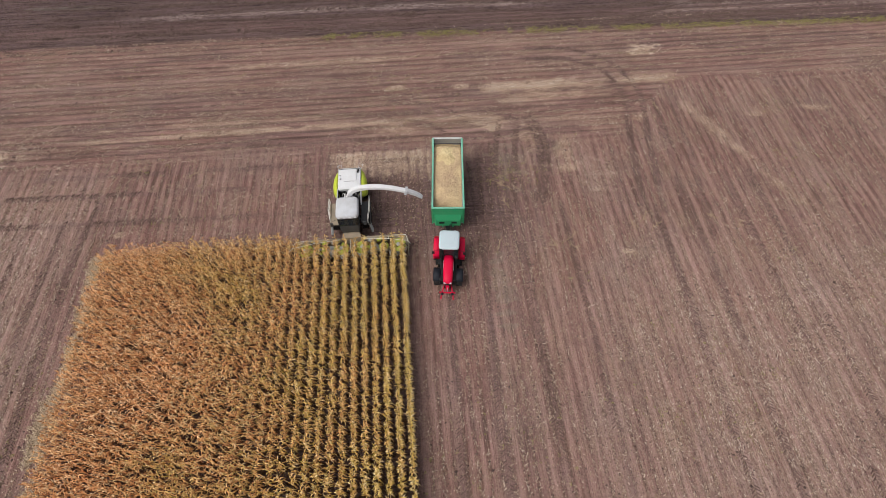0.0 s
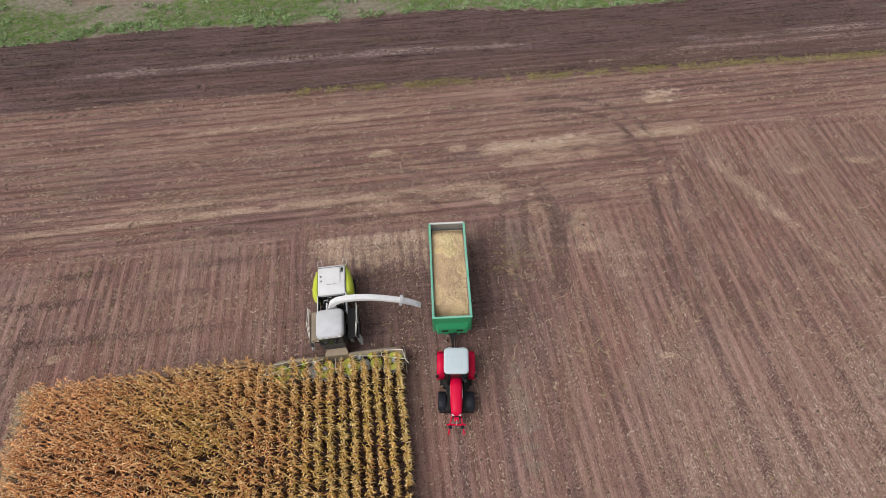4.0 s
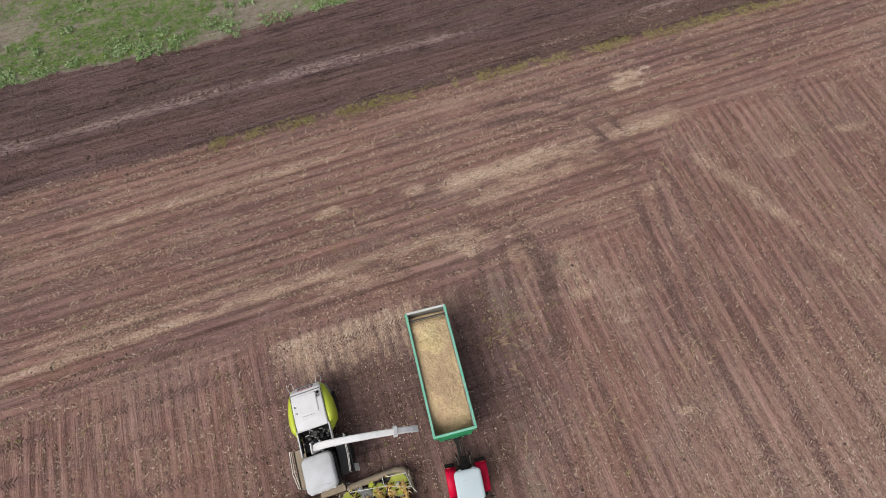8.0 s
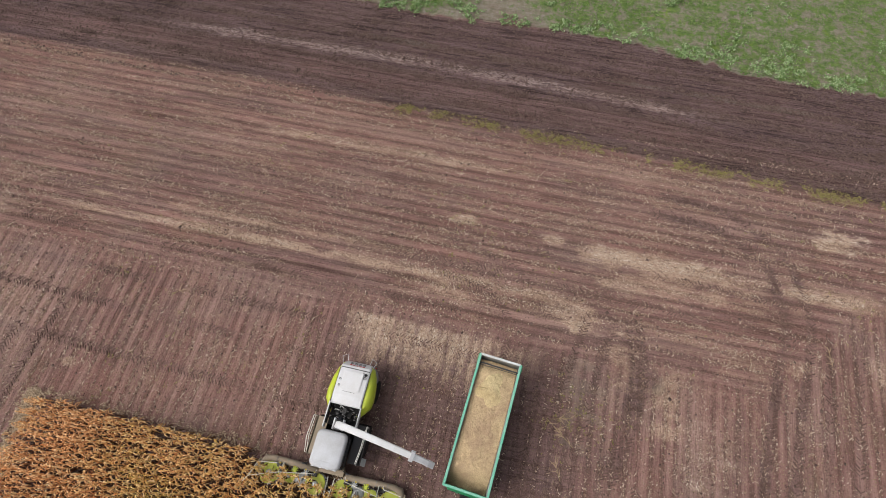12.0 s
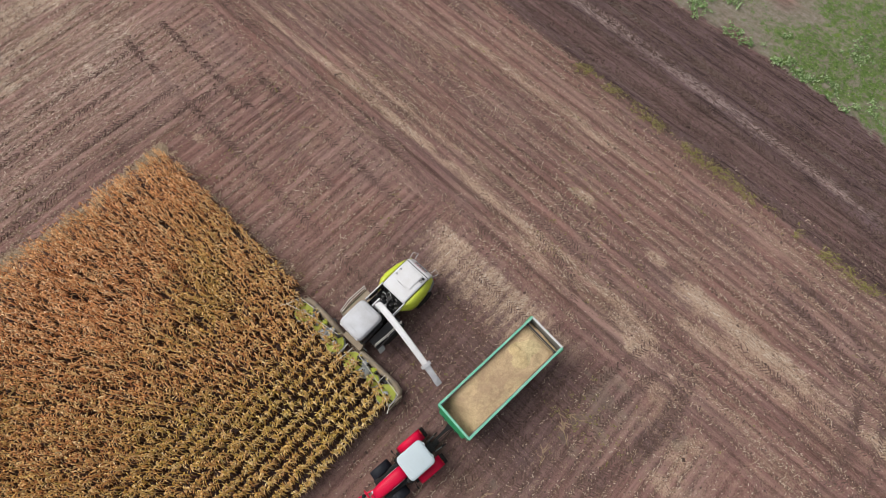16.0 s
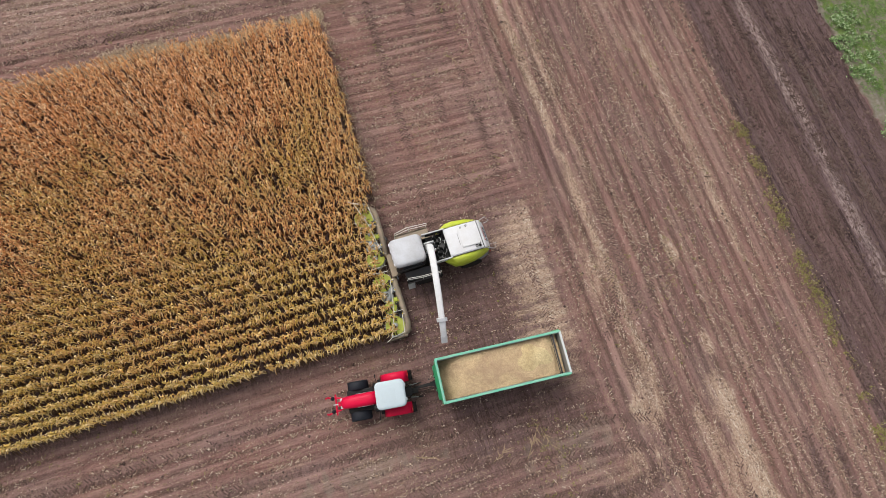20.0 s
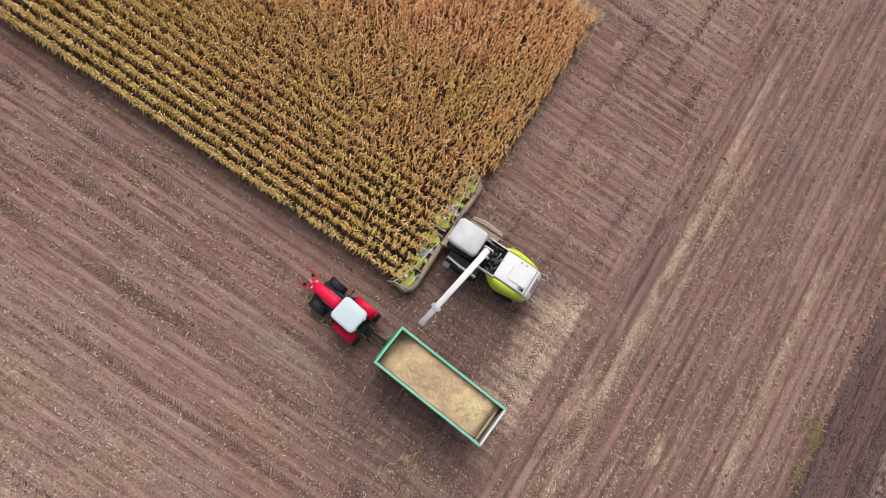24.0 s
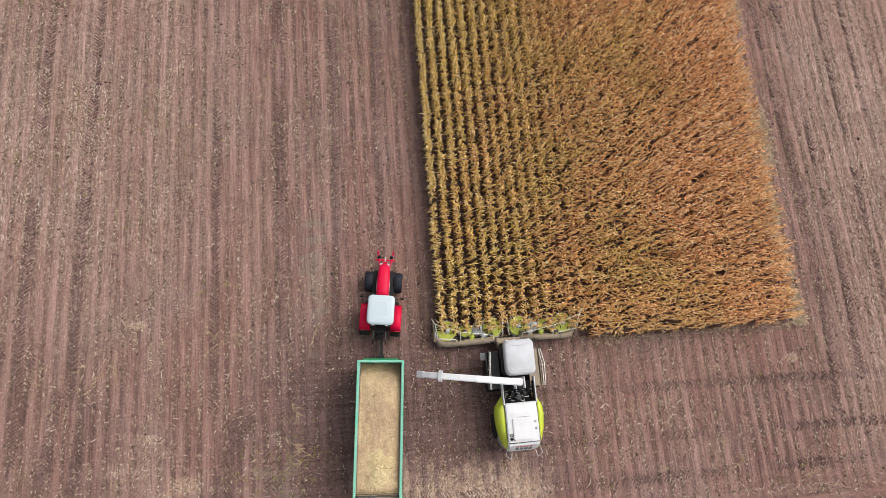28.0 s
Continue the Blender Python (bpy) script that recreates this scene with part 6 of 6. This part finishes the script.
def grow_weeds():
    g = np.random.default_rng(31)
    x = g.uniform(-60, 62, 16000)
    y = grass_edge(x) + np.abs(g.normal(0, 6.0, len(x))) - 0.1
    near = y < grass_edge(x) + 1.6
    keep = (fbm(x * 0.5, y * 0.5, 101) > np.where(near, 0.52, 0.66)) & (g.random(len(x)) < np.where(near, 0.55, 0.35))
    weed_clumps("weed_patch", "bright green leafy weeds along the field edge", "weed", x[keep], y[keep], 0.19, 32, 14)
    x = g.uniform(-62, 64, 30000)
    y = grass_edge(x) + 0.4 + np.abs(g.normal(0, 9.0, len(x)))
    keep = fbm(x * 0.11, y * 0.16, 41) + 0.9 * (fbm(x * 0.5, y * 0.5, 105) - 0.5) > 0.52
    weed_clumps("meadow_tufts", "low uneven green grass and herb tufts", "grass", x[keep], y[keep], 0.09, 35, 7)
    x = g.uniform(-8, 62, 2800)
    y = verge_line(x) + g.normal(0, 0.32, len(x))
    keep = fbm(x * 0.5, y * 0.5, 103) > 0.5 - 0.004 * x
    weed_clumps("verge_weeds", "yellow-green weeds along the tilled strip", "dry_weed", x[keep], y[keep], 0.09, 33, 8)
    x, y = g.uniform(-30, 40, 5000), g.uniform(-25, 26, 5000)
    keep = (fbm(x * 0.22, y * 0.22, 45) > 0.62) & ~in_stand(x, y)
    x, y = np.r_[x[keep], g.normal(9.5, 1.6, 70)], np.r_[y[keep], g.normal(7.0, 0.9, 70)]
    weed_clumps("stubble_weeds", "sparse olive weeds among the stubble", "dry_weed", x, y, 0.08, 34, 7)


def fringe():
    """Bleached grass standing along the outer side of the corn."""
    g = np.random.default_rng(37)
    y = g.uniform(-40, 1.0, 5200)
    x = -25.1 + g.normal(0, 0.32, len(y)) - 0.25 * np.sin(y * 0.4)
    keep = fbm(x * 0.7, y * 0.5, 107) > 0.4
    weed_clumps("dry_grass_fringe", "bleached dry grass fringe beside the corn", "pale_weed", x[keep], y[keep], 0.13, 38, 9)
    x, y = g.uniform(-24.5, 0.2, 380), g.normal(0.25, 0.18, 380)
    y = y + corn_front(x)
    weed_clumps("cut_edge_leaves", "bleached leaves drooping at the cut corn edge", "pale_weed", x, y, 0.09, 39, 7)


def fallen_stalk(x, y, turn, length, seed):
    """A broken corn stalk with a few limp leaves lying on the soil."""
    rnd = random.Random(seed)
    ob = thing("fallen_stalk", "pale dry broken corn stalk lying on the soil", "corn stalk", pose(x, y, 0, 0, 0, turn), "fallen corn stalks")
    bend = rnd.uniform(-0.25, 0.25)
    part("stalk", tube(shape(), [(-length / 2, 0, 0.03), (-length / 6, bend * 0.4, 0.05), (length / 6, bend, 0.06), (length / 2, bend * 0.5, 0.03)], 0.018, 5), "stubble", ob)
    for k in range(5):
        t = rnd.uniform(-0.45, 0.45) * length
        a = rnd.uniform(0.3, 1.2) * rnd.choice((-1, 1))
        ln, w = rnd.uniform(0.3, 0.6), rnd.uniform(0.025, 0.045)
        secs = []
        for u, h in ((0.0, 0.06), (0.35, 0.13), (0.7, 0.08), (1.0, 0.03)):
            px, py = t + ln * u * math.cos(a), bend * 0.7 + ln * u * math.sin(a) + 0.08 * u * u
            ww = w * (1 - 0.8 * u * u)
            secs.append([(px - ww * math.sin(a), py + ww * math.cos(a), h), (px + ww * math.sin(a), py - ww * math.cos(a), h), (px + ww * math.sin(a), py - ww * math.cos(a), h + 0.006), (px - ww * math.sin(a), py + ww * math.cos(a), h + 0.006)])
        part("leaf", loft(shape(), secs), "litter", ob)


grow_weeds()
fringe()
STALKS = [(20.2, 1.2, 60, 1.5), (19.3, 0.6, -75, 1.6), (21.3, 0.2, 30, 1.2), (13.4, -0.4, 40, 1.6), (12.1, -0.6, 110, 1.7), (13.7, -1.2, -50, 1.1), (4.4, 2.4, 85, 1.8), (8.7, 6.7, 15, 1.4), (8.8, 3.5, 120, 1.0), (25.5, 14.5, 100, 1.3), (-19.0, 9.4, 35, 0.9), (9.0, 5.6, 140, 1.5), (7.5, -0.8, 75, 1.3), (26.3, 0.8, -30, 1.2), (28.2, -0.3, 50, 1.0), (8.3, 6.3, -20, 1.2)]
for k, (x, y, turn, length) in enumerate(STALKS):
    fallen_stalk(x, y, turn, length, 200 + k)
